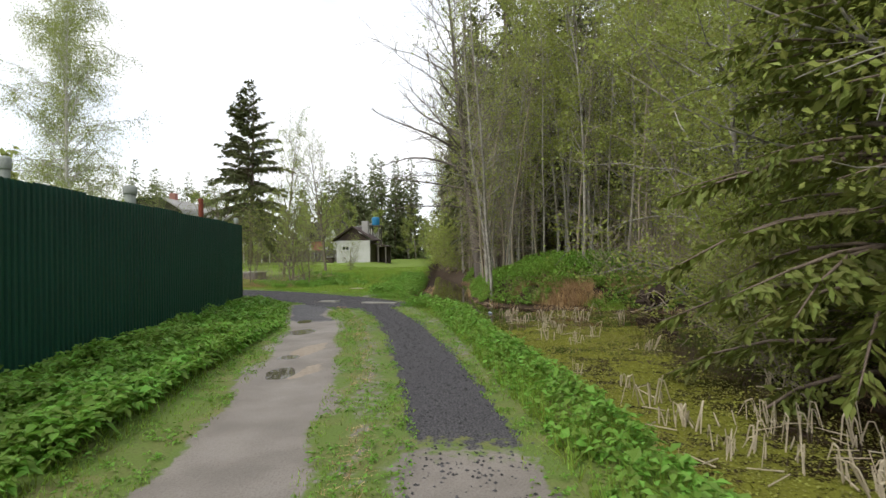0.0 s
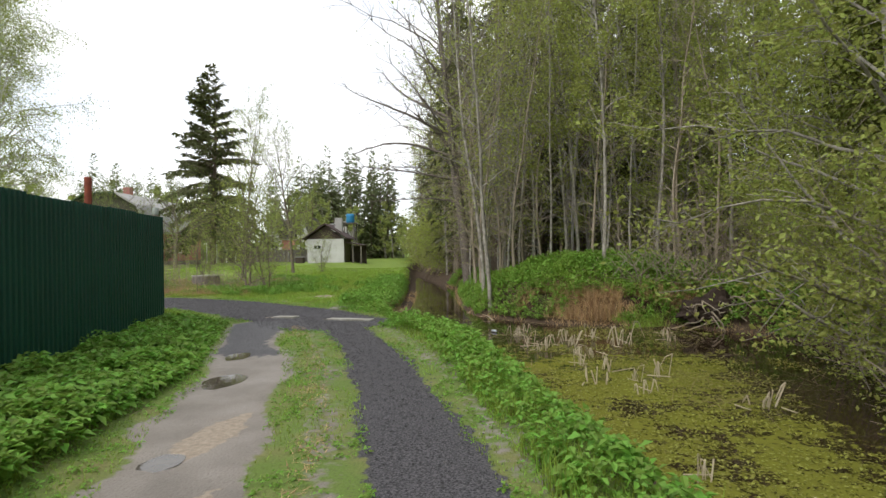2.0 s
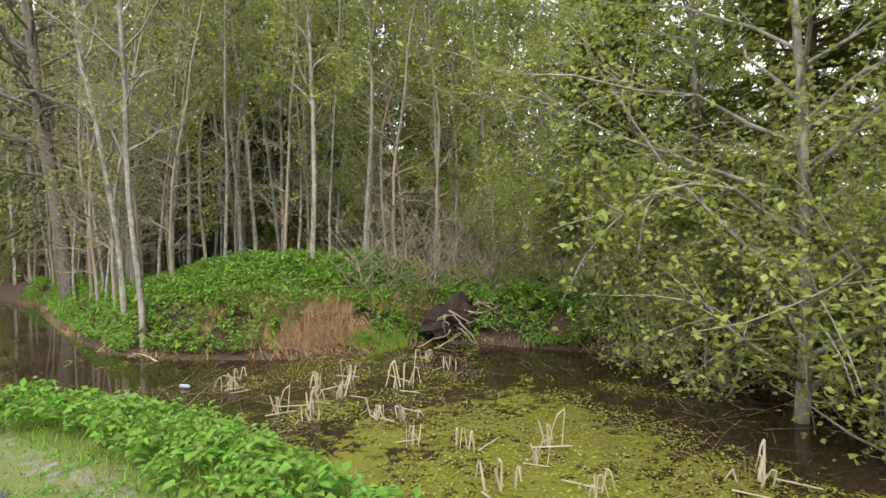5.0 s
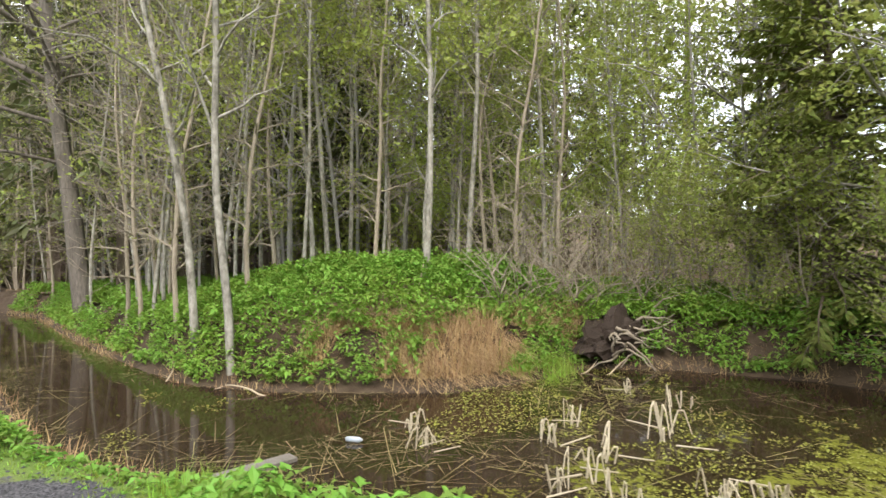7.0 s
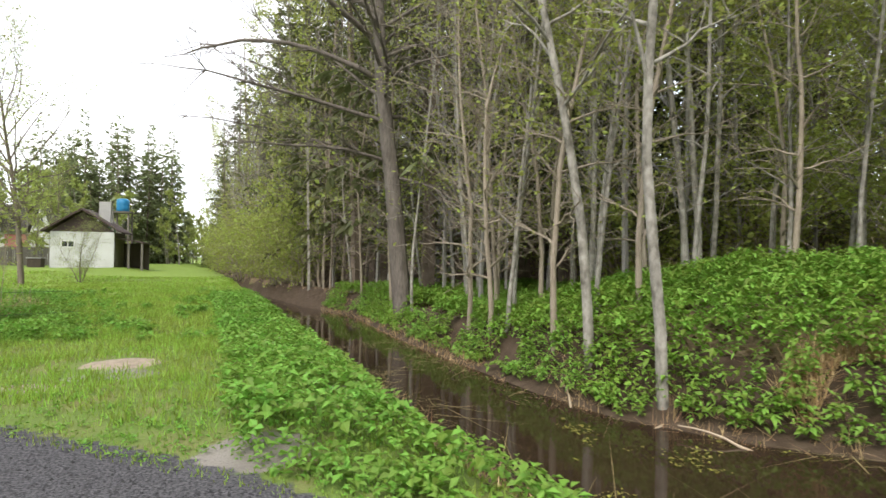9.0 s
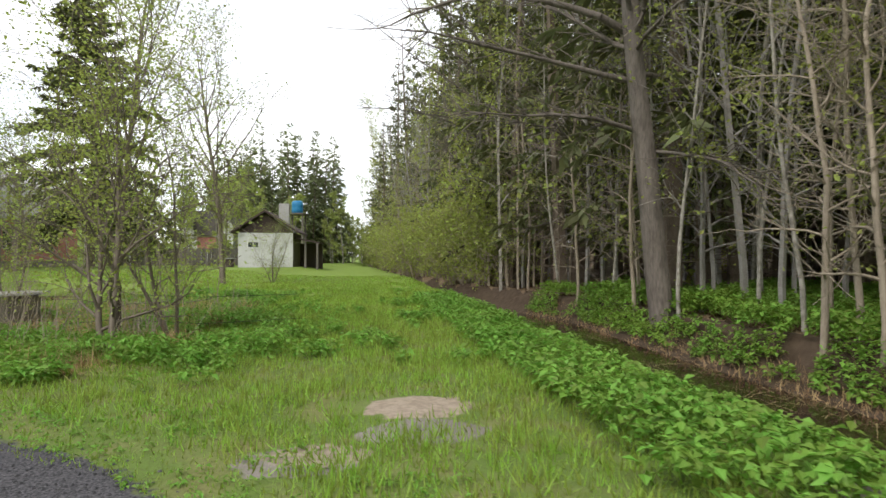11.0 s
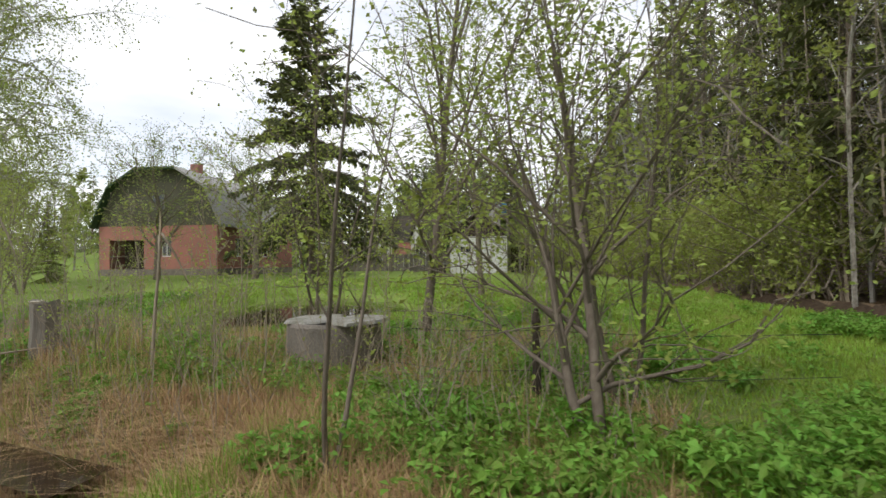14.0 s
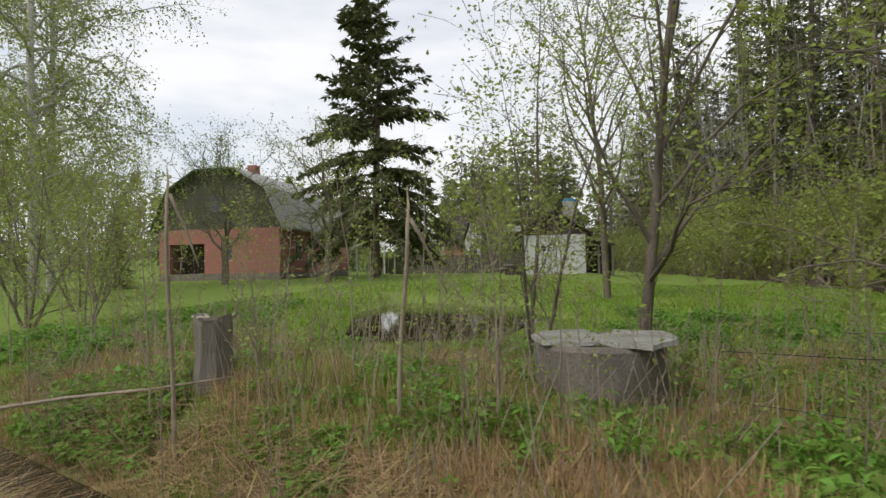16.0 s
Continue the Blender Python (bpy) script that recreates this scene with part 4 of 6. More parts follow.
plant("alder_tree", "hang", 7.4, 9.4, "leafy alder behind the young spruces by the water", turn=140, size=1.1)
plant("alder_tree", "hang", 9.4, 18.4, "alder with leafy branches hanging over the water", turn=30, size=1.1)
plant("alder_tree", "hang", 8.5, 5.0, "leafy alder at the edge of the ditch", turn=200, size=1.2)
for x, y, sz in ((6.9, 24.6, 1.0), (8.7, 22.9, 0.9), (10.4, 20.6, 1.0), (8.3, 27.5, 1.1)):
    plant("alder_tree", "leafy", x, y, "full-leaved young alder behind the bank", group="leafy alders", size=sz)
plant("alder_tree", "hang", 7.0, 7.5, "leafy alder reaching over the young spruces", turn=60, size=1.05)
plant("spruce_tree", "bank_spruce", 6.3, 8.3, "young spruce with low hanging branches beside the ditch", group="bank spruces")
plant("spruce_tree", "bank_spruce", 7.6, 6.6, "young spruce with low hanging branches beside the ditch", group="bank spruces", size=1.1)
plant("spruce_tree", "bank_spruce", 8.6, 13.6, "young spruce with low hanging branches beside the ditch", group="bank spruces", size=0.9)
plant("spruce_tree", "bank_spruce", 8.7, 16.9, "young spruce with low hanging branches beside the ditch", group="bank spruces", size=0.85, turn=70)
for x, y, k, s in ((7.7, 17.7, 0, 0.8), (7.9, 18.6, 1, 0.7), (5.7, 10.7, 0, 0.85), (6.0, 12.0, 1, 0.8), (5.6, 9.4, 0, 0.75), (6.5, 13.9, 0, 0.9), (6.2, 11.3, 0, 1.0), (6.9, 15.2, 1, 0.8), (6.9, 11.2, 0, 0.8), (7.4, 13.3, 1, 0.75), (7.9, 14.8, 0, 0.8), (8.0, 16.9, 1, 0.8), (7.0, 9.9, 0, 0.7), (7.2, 4.6, 1, 0.9), (7.9, 19.6, 0, 0.8)):
    plant("alder_shrub", f"thicket{k}", x, y, "dense leafy alder shrub at the water's edge", "shrub", "shrubs by the water", size=s)
for x, y in ((6.2, 19.9), (6.9, 20.1), (5.6, 20.3), (7.4, 19.3), (4.9, 20.3), (6.4, 20.8)):
    plant("dry_shrub", "brush", x, y, "dry brushwood shrub with bare brown twigs", "shrub", "dry shrubs on the bank")

# garden and roadside
plant("spruce_tree", "garden_spruce", -25.2, 53.9, "tall dark garden spruce standing on the lawn")
plant("birch_tree", "birch", -31.5, 38.5, "tall birch with drooping twigs and young leaves", group="birches", turn=0)
plant("birch_tree", "birch", -34.5, 41.5, "tall birch with drooping twigs and young leaves", group="birches", turn=130, size=0.95)
plant("willow_bush", "willow_main", -8.9, 26.5, "crooked willow bush with spreading limbs and fresh leaves", "shrub", turn=0)
plant("willow_bush", "slim_bush", -8.62, 27.9, "slim many-stemmed willow bush with fresh leaves", "shrub", turn=50)
plant("garden_tree", "yard_tree", -11.5, 31.3, "young tree with forked limbs and opening leaves behind the well")
plant("garden_tree", "lawn_tree", -12.05, 39.4, "young tree with a rounded crown of opening leaves on the lawn", size=1.1)
for x, y, s, k in ((-10.9, 41.5, 0.6, "willow_bush"), (-22.5, 61.0, 0.7, "yard_tree"), (-18.6, 58.0, 0.75, "yard_tree_b"), (-20.3, 66.0, 0.9, "yard_tree")):
    plant("garden_tree", k, x, y, "small garden tree with fresh yellow-green leaves", group="small garden trees", size=s)
plant("willow_bush", "slim_bush", -12.75, 30.1, "slim leafy whips standing beside the old well", "shrub", turn=120, size=0.9)
plant("willow_bush", "whips", -10.5, 25.62, "slender leafy willow stems standing in the roadside grass", "shrub", turn=200, size=0.75)
plant("apple_tree", "apple", -24.2, 46.3, "old apple tree with crooked limbs and small leaves", group="apple trees", size=1.35)
plant("apple_tree", "apple", -29.0, 45.5, "old apple tree with crooked limbs and small leaves", group="apple trees", turn=100, size=1.35)
for x, y, s in ((-9.9, 27.6, 0.9), (-10.6, 27.0, 0.7), (-12.2, 27.7, 0.8), (-13.9, 27.9, 0.9), (-15.6, 27.5, 0.8), (-16.4, 28.3, 1.0), (-13.0, 29.0, 0.7), (-9.3, 28.9, 1.1), (-10.1, 29.6, 0.9), (-14.4, 29.3, 0.8), (-17.2, 29.2, 1.1), (-12.6, 30.2, 0.8), (-16.1, 30.3, 0.9), (-15.0, 27.0, 0.6), (-14.0, 26.9, 0.55), (-12.9, 26.7, 0.5), (-11.9, 26.5, 0.6), (-17.8, 28.1, 0.9), (-18.6, 29.6, 1.0), (-11.1, 28.2, 0.8)):
    plant("young_sapling", "sapling", x, y, "thin young sapling with opening leaves in rough grass", "sapling", "saplings in the verge", size=s)
rgv = np.random.default_rng(61)
for i in range(46):
    x, y = rgv.uniform(-20.5, -9.2), rgv.uniform(27.4, 31.2)
    if math.hypot(x + 11.95, y - 28.6) > 0.9 and math.hypot(x + 15.3, y - 27.9) > 0.5:
        plant("young_sapling", "sapling", x, y, "thin young sapling with opening leaves in rough grass", "sapling", "saplings in the verge", size=rgv.uniform(0.45, 1.1))
for x, y in ((-10.2, 26.6), (-11.3, 27.5), (-12.7, 27.3), (-14.3, 27.6), (-15.2, 28.6), (-13.5, 28.5), (-9.0, 27.6), (-16.7, 27.6)):
    plant("sprouting_shrub", "sprouts", x, y, "low shrub of thin sprouting stems", "shrub", "sprouting shrubs in the verge")

plant("spruce_tree", "bank_spruce", -32.3, 42.7, "small dark garden spruce beside the brick house", size=0.34)
for x, y, k, s, turn in ((-22.9, 31.9, "willow_bush", 1.0, 10), (-24.8, 34.6, "slim_bush", 1.1, 80), (-26.6, 36.8, "willow_bush", 1.15, 140), (-28.4, 35.6, "yard_tree_b", 0.8, 200), (-20.9, 31.4, "slim_bush", 0.7, 250)):
    plant("willow_bush", k, x, y, "dense young willow bush with fresh yellow-green leaves", "shrub", "bushes beside the lawn", turn=turn, size=s)

# woods that close the place
rgw = np.random.default_rng(5)
rows = []
for x0, x1, y0, y1, n, sort in ((3.5, 24, 30, 56, 40, "s"), (15, 30, -14, 32, 26, "s"), (-4, 20, 60, 112, 26, "s"), (6, 16, 25, 34, 16, "a"), (1, 8, 28, 34, 6, "a"), (2, 9, 32, 36, 4, "s"), (9.5, 20, 4, 28, 38, "a"), (6, 22, 27, 48, 60, "t"), (11, 30, -6, 28, 30, "t"), (2, 14, 28, 36, 6, "s"), (5, 12, 25, 31, 8, "t"), (0.5, 10, 26, 36, 26, "b"), (2, 9, 36, 60, 8, "a"), (-8, 6, 30, 75, 74, "e"), (-14, 4, 75, 112, 30, "e")):
    for i in range(n):
        x, y = rgw.uniform(x0, x1), rgw.uniform(y0, y1)
        edge = np.interp(y, [p[1] for p in FAR_BANK][::-1], [p[0] for p in FAR_BANK][::-1])
        pick = sort
        if sort == "e":
            x, pick = edge + 1.8 + 8 * rgw.uniform(), "s" if rgw.uniform() < 0.88 else "a"
        if x < edge + 1.6 or (y < 27 and x < edge + 3.5):
            continue
        key = f"spruce{rgw.integers(0, 3)}" if pick == "s" else f"edge_bare{rgw.integers(0, 2)}" if pick == "b" else f"wood_shrub{rgw.integers(0, 2)}" if pick == "t" else f"wood_alder{rgw.integers(0, 3)}"
        rows.append((key, x, y, rgw.uniform(0, 6.28), rgw.uniform(0.75, 1.2)))
for i in range(70):
    y = 30 + 78 * rgw.uniform() ** 1.2
    edge = np.interp(y, [p[1] for p in FAR_BANK][::-1], [p[0] for p in FAR_BANK][::-1])
    rows.append((rgw.choice(["wood_shrub0", "wood_dry1", "spruce0", "wood_dry0", "wood_dry0", "wood_alder2", "wood_dry1"]), edge + rgw.uniform(0.4, 2.5), y, rgw.uniform(0, 6.28), rgw.uniform(0.8, 1.3)))
for i in range(150):
    y = (41 if i % 3 else 31) + 68 * rgw.uniform() ** 1.4
    edge = np.interp(y, [p[1] for p in FAR_BANK][::-1], [p[0] for p in FAR_BANK][::-1])
    if i % 3:
        rows.append((rgw.choice(["wood_shrub0", "wood_shrub1"]), edge + rgw.uniform(0.3, 1.8), y, rgw.uniform(0, 6.28), rgw.uniform(0.6, 1.25)))
    else:
        rows.append((rgw.choice(["edge_bare0", "edge_bare1"]), edge + rgw.uniform(0.8, 3.5), y + 3, rgw.uniform(0, 6.28), rgw.uniform(0.8, 1.15)))
woods("wood", rows, "dense dark spruce and alder wood beyond the ditch", "woods")
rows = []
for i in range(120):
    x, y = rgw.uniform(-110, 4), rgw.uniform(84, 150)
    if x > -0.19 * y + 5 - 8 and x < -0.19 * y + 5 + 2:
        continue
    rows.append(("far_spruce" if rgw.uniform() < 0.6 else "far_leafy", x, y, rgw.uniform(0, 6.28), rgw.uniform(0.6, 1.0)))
for i in range(60):
    rows.append(("far_leafy" if rgw.uniform() < 0.7 else "far_spruce", rgw.uniform(-75, -42), rgw.uniform(30, 90), rgw.uniform(0, 6.28), rgw.uniform(0.5, 0.85)))
for i in range(80):
    rows.append(("far_leafy", rgw.uniform(-90, 0), rgw.uniform(84, 100), rgw.uniform(0, 6.28), rgw.uniform(0.25, 0.5)))
for i in range(24):
    rows.append(("far_leafy", rgw.uniform(-42, -14), rgw.uniform(66, 84), rgw.uniform(0, 6.28), rgw.uniform(0.4, 0.7)))
for i in range(60):
    rows.append(("far_leafy" if i % 2 else "far_spruce", rgw.uniform(32, 52), rgw.uniform(-20, 112), rgw.uniform(0, 6.28), rgw.uniform(0.6, 0.95)))
# unseen spruces behind the camera's start, added only for reflections
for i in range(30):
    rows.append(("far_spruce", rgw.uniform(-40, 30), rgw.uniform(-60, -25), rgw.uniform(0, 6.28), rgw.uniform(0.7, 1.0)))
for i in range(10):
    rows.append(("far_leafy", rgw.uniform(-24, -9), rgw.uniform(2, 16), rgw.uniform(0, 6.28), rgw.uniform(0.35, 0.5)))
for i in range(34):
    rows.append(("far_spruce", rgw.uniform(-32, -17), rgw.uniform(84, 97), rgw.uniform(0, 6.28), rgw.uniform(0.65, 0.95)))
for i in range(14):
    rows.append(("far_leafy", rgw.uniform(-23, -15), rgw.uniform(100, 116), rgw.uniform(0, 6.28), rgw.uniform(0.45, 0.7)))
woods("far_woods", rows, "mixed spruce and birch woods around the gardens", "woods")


# ---- green sheet-metal fence ----
FENCE_A, FENCE_B, FENCE_C = (-5.43, 14.75), (-5.75, 16.06), (-15.5, 20.2)
FENCE_START = (0.45, -8.3)


def fence_sheet(width, tall, pitch=0.115, depth=0.03):
    """One profiled steel sheet along x with its ribs."""
    n = max(1, round(width / pitch))
    pitch = width / n
    xs, ys = [], []
    for i in range(n):
        for f, up in ((0.0, 0), (0.38, 0), (0.48, 1), (0.88, 1), (0.98, 0)):
            xs.append((i + f) * pitch)
            ys.append(up * depth)
    xs.append(width + 0.02)
    ys.append(0.0)
    xs, ys, n = np.array(xs), np.array(ys), len(xs)
    v = np.concatenate([np.stack([xs, ys + dy, np.full(n, z)], 1) for dy in (0.0, 0.004) for z in (0.0, tall)])
    k = np.arange(n - 1)
    f = [np.stack([k, k + 1, n + k + 1, n + k], 1), np.stack([2 * n + k + 1, 2 * n + k, 3 * n + k, 3 * n + k + 1], 1),
         np.stack([n + k, n + k + 1, 3 * n + k + 1, 3 * n + k], 1), np.stack([k + 1, k, 2 * n + k, 2 * n + k + 1], 1)]
    return np_mesh("sheet", v, np.concatenate(f), M["green_steel"])


def fence():
    f = thing("metal_fence", pose(*FENCE_A, 0), "tall dark green profiled steel sheet fence", "fence")
    cache = {}
    for (ax, ay), (bx, by) in ((FENCE_START, FENCE_A), (FENCE_A, FENCE_B), (FENCE_B, FENCE_C)):
        L = math.hypot(bx - ax, by - ay)
        turn = math.degrees(math.atan2(by - ay, bx - ax))
        n = max(1, round(L / 1.15))
        w = L / n
        key = round(w, 3)
        if key not in cache:
            cache[key] = fence_sheet(w, 2.36)
        for i in range(n):
            x, y = ax + (bx - ax) * i / n, ay + (by - ay) * i / n
            m = Matrix.Translation((-FENCE_A[0], -FENCE_A[1], 0)) @ pose(x, y, -0.04 + 0.012 * ((i * 7) % 3 - 1), 0, 0.2 * ((i * 5) % 3 - 1), turn)
            child("sheet", cache[key], f, m)
    for (ax, ay), (bx, by) in ((FENCE_START, FENCE_A), (FENCE_B, FENCE_C)):
        L = math.hypot(bx - ax, by - ay)
        turn = math.degrees(math.atan2(by - ay, bx - ax))
        for z in (0.45, 1.9):
            part("rail", box(0, L, 0.03, 0.07, z, z + 0.04), M["dark_steel"], f, m=Matrix.Translation((-FENCE_A[0], -FENCE_A[1], 0)) @ pose(ax, ay, 0, 0, 0, turn))
        for i in range(0, int(L / 2.4) + 1):
            part("post", box(-0.03, 0.03, 0.07, 0.13, -0.3, 2.3, 0.004), M["dark_steel"], f, m=Matrix.Translation((-FENCE_A[0], -FENCE_A[1], 0)) @ pose(ax + (bx - ax) * i * 2.4 / L, ay + (by - ay) * i * 2.4 / L, 0, 0, 0, turn))


fence()


def pipe(x, y, top, r, mat, label, cap):
    """A post end that shows above the fence."""
    t = thing("fence_post", pose(x, y, z_at(x, y)), label, "post", "posts behind the fence")
    h = top - z_at(x, y)
    part("pole", lathe([(r, 0), (r, h - 0.02), (r * 0.9, h)]), M[mat], t, smooth=True)
    if cap:
        part("cap", lathe([(r * 1.15, h - 0.12), (r * 1.25, h - 0.1), (r * 1.25, h), (r * 0.9, h + 0.03)]), M["grey_paint"], t, smooth=True)


def lathe(profile, n=14):
    bm = bmesh.new()
    rings = [[bm.verts.new((r * math.cos(2 * math.pi * i / n), r * math.sin(2 * math.pi * i / n), z)) for i in range(n)] for r, z in profile]
    for a, b in zip(rings[:-1], rings[1:]):
        for i in range(n):
            bm.faces.new((a[i], a[(i + 1) % n], b[(i + 1) % n], b[i]))
    bm.faces.new(rings[-1])
    bm.faces.new(rings[0][::-1])
    bmesh.ops.recalc_face_normals(bm, faces=bm.faces)
    return bm


pipe(-5.40, 13.53, 2.8, 0.055, "rust", "rusty red pipe post behind the green fence", False)
pipe(-4.5, 10.0, 2.63, 0.09, "grey_paint", "grey-capped post behind the green fence", True)
pipe(-3.7, 6.93, 2.58, 0.055, "grey_paint", "grey-green capped post behind the green fence", True)
pipe(-6.0, 16.2, 2.5, 0.05, "concrete", "grey post at the corner of the green fence", True)


# ---- the white shed ----
def window(parent, m, w, h, mat="white_trim", mullion=True):
    wn_ = part("window", box(-w / 2 + 0.07, w / 2 - 0.07, -0.03, -0.02, -h / 2 + 0.07, h / 2 - 0.07), M["window_glass"], parent, m=m)
    for n, b in (("frame", box(-w / 2, w / 2, -0.05, 0.0, -h / 2, -h / 2 + 0.07)), ("frame", box(-w / 2, w / 2, -0.05, 0.0, h / 2 - 0.07, h / 2)),
                 ("frame", box(-w / 2, -w / 2 + 0.07, -0.05, 0.0, -h / 2 + 0.07, h / 2 - 0.07)), ("frame", box(w / 2 - 0.07, w / 2, -0.05, 0.0, -h / 2 + 0.07, h / 2 - 0.07))):
        part(n, b, M[mat], wn_)
    if mullion:
        part("mullion", box(-0.025, 0.025, -0.05, -0.03, -h / 2 + 0.07, h / 2 - 0.07), M[mat], wn_)


def shed():
    s = thing("garden_shed", pose(-15.1, 55.2, 0.38, 0, 0, 4), "white block garden shed with dark gable roof and lean-to", "shed")
    W, D, H = 1.68, 3.4, 2.5
    for i in range(12):
        z0 = -0.2 + i * 0.225
        part("front_course", box(-W, W, 0, 0.12, z0, z0 + 0.218, 0.006), M["white_wall"], s)
    # right wall's shade is painted in: grey beside the white front
    part("side_wall", box(W - 0.12, W, 0.12, D, -0.2, H), M["concrete"], s, "side wall coloured grey for its shade")
    part("side_wall", box(-W, -W + 0.12, 0.12, D, -0.2, H), M["white_wall"], s)
    part("back_wall", box(-W + 0.12, W - 0.12, D - 0.12, D, -0.2, H), M["white_wall"], s)
    part("gable", prism([(-W - 0.05, H), (W + 0.05, H), (0.0, H + 1.22)], 0.02, 0.1), M["roof_brown"], s, "dark brown boarded gable")
    for sgn in (-1, 1):
        part("roof", prism([(0, H + 1.30), (sgn * (W + 0.4), H - 0.05), (sgn * (W + 0.4), H + 0.05), (0, H + 1.42)], -0.35, D + 0.3), M["roof_brown"], s)
    window(s, pose(-0.75, -0.0, 1.75), 0.75, 0.45)
    part("chimney", box(0.5, 1.15, 1.6, 2.2, H + 0.4, H + 2.0, 0.01), M["slate"], s, "grey brick chimney")
    part("lean_to_roof", prism([(W, 2.15), (W + 1.6, 1.85), (W + 1.6, 1.93), (W, 2.25)], 0.5, 3.3), M["roof_brown"], s)
    part("lean_to_wall", box(W + 0.02, W + 1.5, 2.9, 3.0, -0.2, 1.9), M["dark_wood"], s)
    for x, y in ((W + 1.45, 0.6), (W + 0.7, 0.6), (W + 1.45, 3.1)):
        part("post", box(x - 0.06, x + 0.06, y - 0.06, y + 0.06, -0.2, 1.9), M["grey_wood"], s)
    b = thing("storage_box", pose(-17.4, 54.9, z_at(-17.4, 54.9)), "low dark wooden box beside the white shed", "box")
    part("body", box(-0.35, 0.35, -0.3, 0.3, 0, 0.55, 0.02), M["dark_wood"], b)
    part("lid", box(-0.4, 0.4, -0.35, 0.35, 0.55, 0.6, 0.01), M["slate"], b)
    t = thing("water_tank", pose(-14.8, 62.5, z_at(-14.8, 62.5)), "blue plastic water barrel on a tall timber stand", "water tank")
    for x in (-0.5, 0.5):
        for y in (-0.5, 0.5):
            part("leg", box(x - 0.06, x + 0.06, y - 0.06, y + 0.06, -0.2, 3.9), M["grey_wood"], t)
    part("platform", box(-0.7, 0.7, -0.7, 0.7, 3.9, 4.0), M["grey_wood"], t)
    part("barrel", lathe([(0.36, 4.0), (0.42, 4.06), (0.43, 4.4), (0.41, 4.45), (0.43, 4.5), (0.42, 4.85), (0.3, 4.95)], 20), M["blue_plastic"], t, smooth=True)


shed()


# ---- red house, white house, fences beyond ----
def red_house():
    h = thing("brick_house", pose(-34.4, 51.8, 0.75, 0, 0, 7), "red brick house with a dark mossy mansard roof", "house")
    W, D, H = 3.9, 11.5, 3.0
    part("plinth", box(-W - 0.05, W + 0.05, -0.05, D, -0.5, 0.35), M["concrete"], h)
    for x0, x1, z0, z1 in ((-W, -3.2, 0.35, H), (-3.2, -0.9, 2.15, H), (-0.9, 0.2, 0.35, H), (0.2, 0.9, 0.35, 1.1), (0.2, 0.9, 2.3, H), (0.9, W, 0.35, H)):
        part("wall", box(x0, x1, 0, 0.3, z0, z1), M["red_brick"], h)
    part("wall", box(-W, -W + 0.3, 0.3, D, 0.35, H), M["red_brick"], h)
    for y0, y1, z0, z1 in ((0.3, 2.2, 0.35, H), (2.2, 3.4, 0.35, 1.1), (2.2, 3.4, 2.3, H), (3.4, 6.0, 0.35, H), (6.0, 7.2, 0.35, 1.1), (6.0, 7.2, 2.3, H), (7.2, D, 0.35, H)):
        part("wall", box(W - 0.3, W, y0, y1, z0, z1), M["red_brick"], h)
    part("wall", box(-W + 0.3, W - 0.3, D - 0.3, D, 0.35, H), M["red_brick"], h)
    part("porch_back", box(-3.2, -0.9, 1.4, 1.5, 0.35, 2.15), M["dark_wood"], h, "dark recessed porch wall")
    part("porch_rail", box(-3.2, -0.9, 0.0, 0.06, 1.1, 1.18), M["dark_wood"], h)
    window(h, pose(0.55, 0.16, 1.7), 0.7, 1.2)
    for y in (2.8, 6.6):
        window(h, pose(W - 0.16, y, 1.7, 0, 0, 90), 1.2, 1.2)
    out = [(-W - 0.35, H - 0.1), (-W + 0.75, H + 2.3), (-1.3, H + 3.45), (1.3, H + 3.45), (W - 0.75, H + 2.3), (W + 0.35, H - 0.1)]
    part("gable", prism([(x * 0.97, z) for x, z in out], 0.1, 0.3), M["mauve_plank"], h, "grey-green boarded gable")
    for i, ((xa, za), (xb, zb)) in enumerate(zip(out[:-1], out[1:])):
        part("roof", prism([(xa, za), (xb, zb), (xb, zb + 0.14), (xa, za + 0.14)], -0.4, D + 0.3), M["slate"] if i >= 3 else M["roof_green"], h, "pale weathered roof slope" if i >= 3 else "dark mossy roof slope")
    window(h, pose(0.0, 0.09, H + 1.5), 0.9, 1.0, "grey_wood")
    part("chimney", box(-0.3, 0.3, 4, 4.6, H + 3.3, H + 4.5), M["red_brick"], h)


red_house()


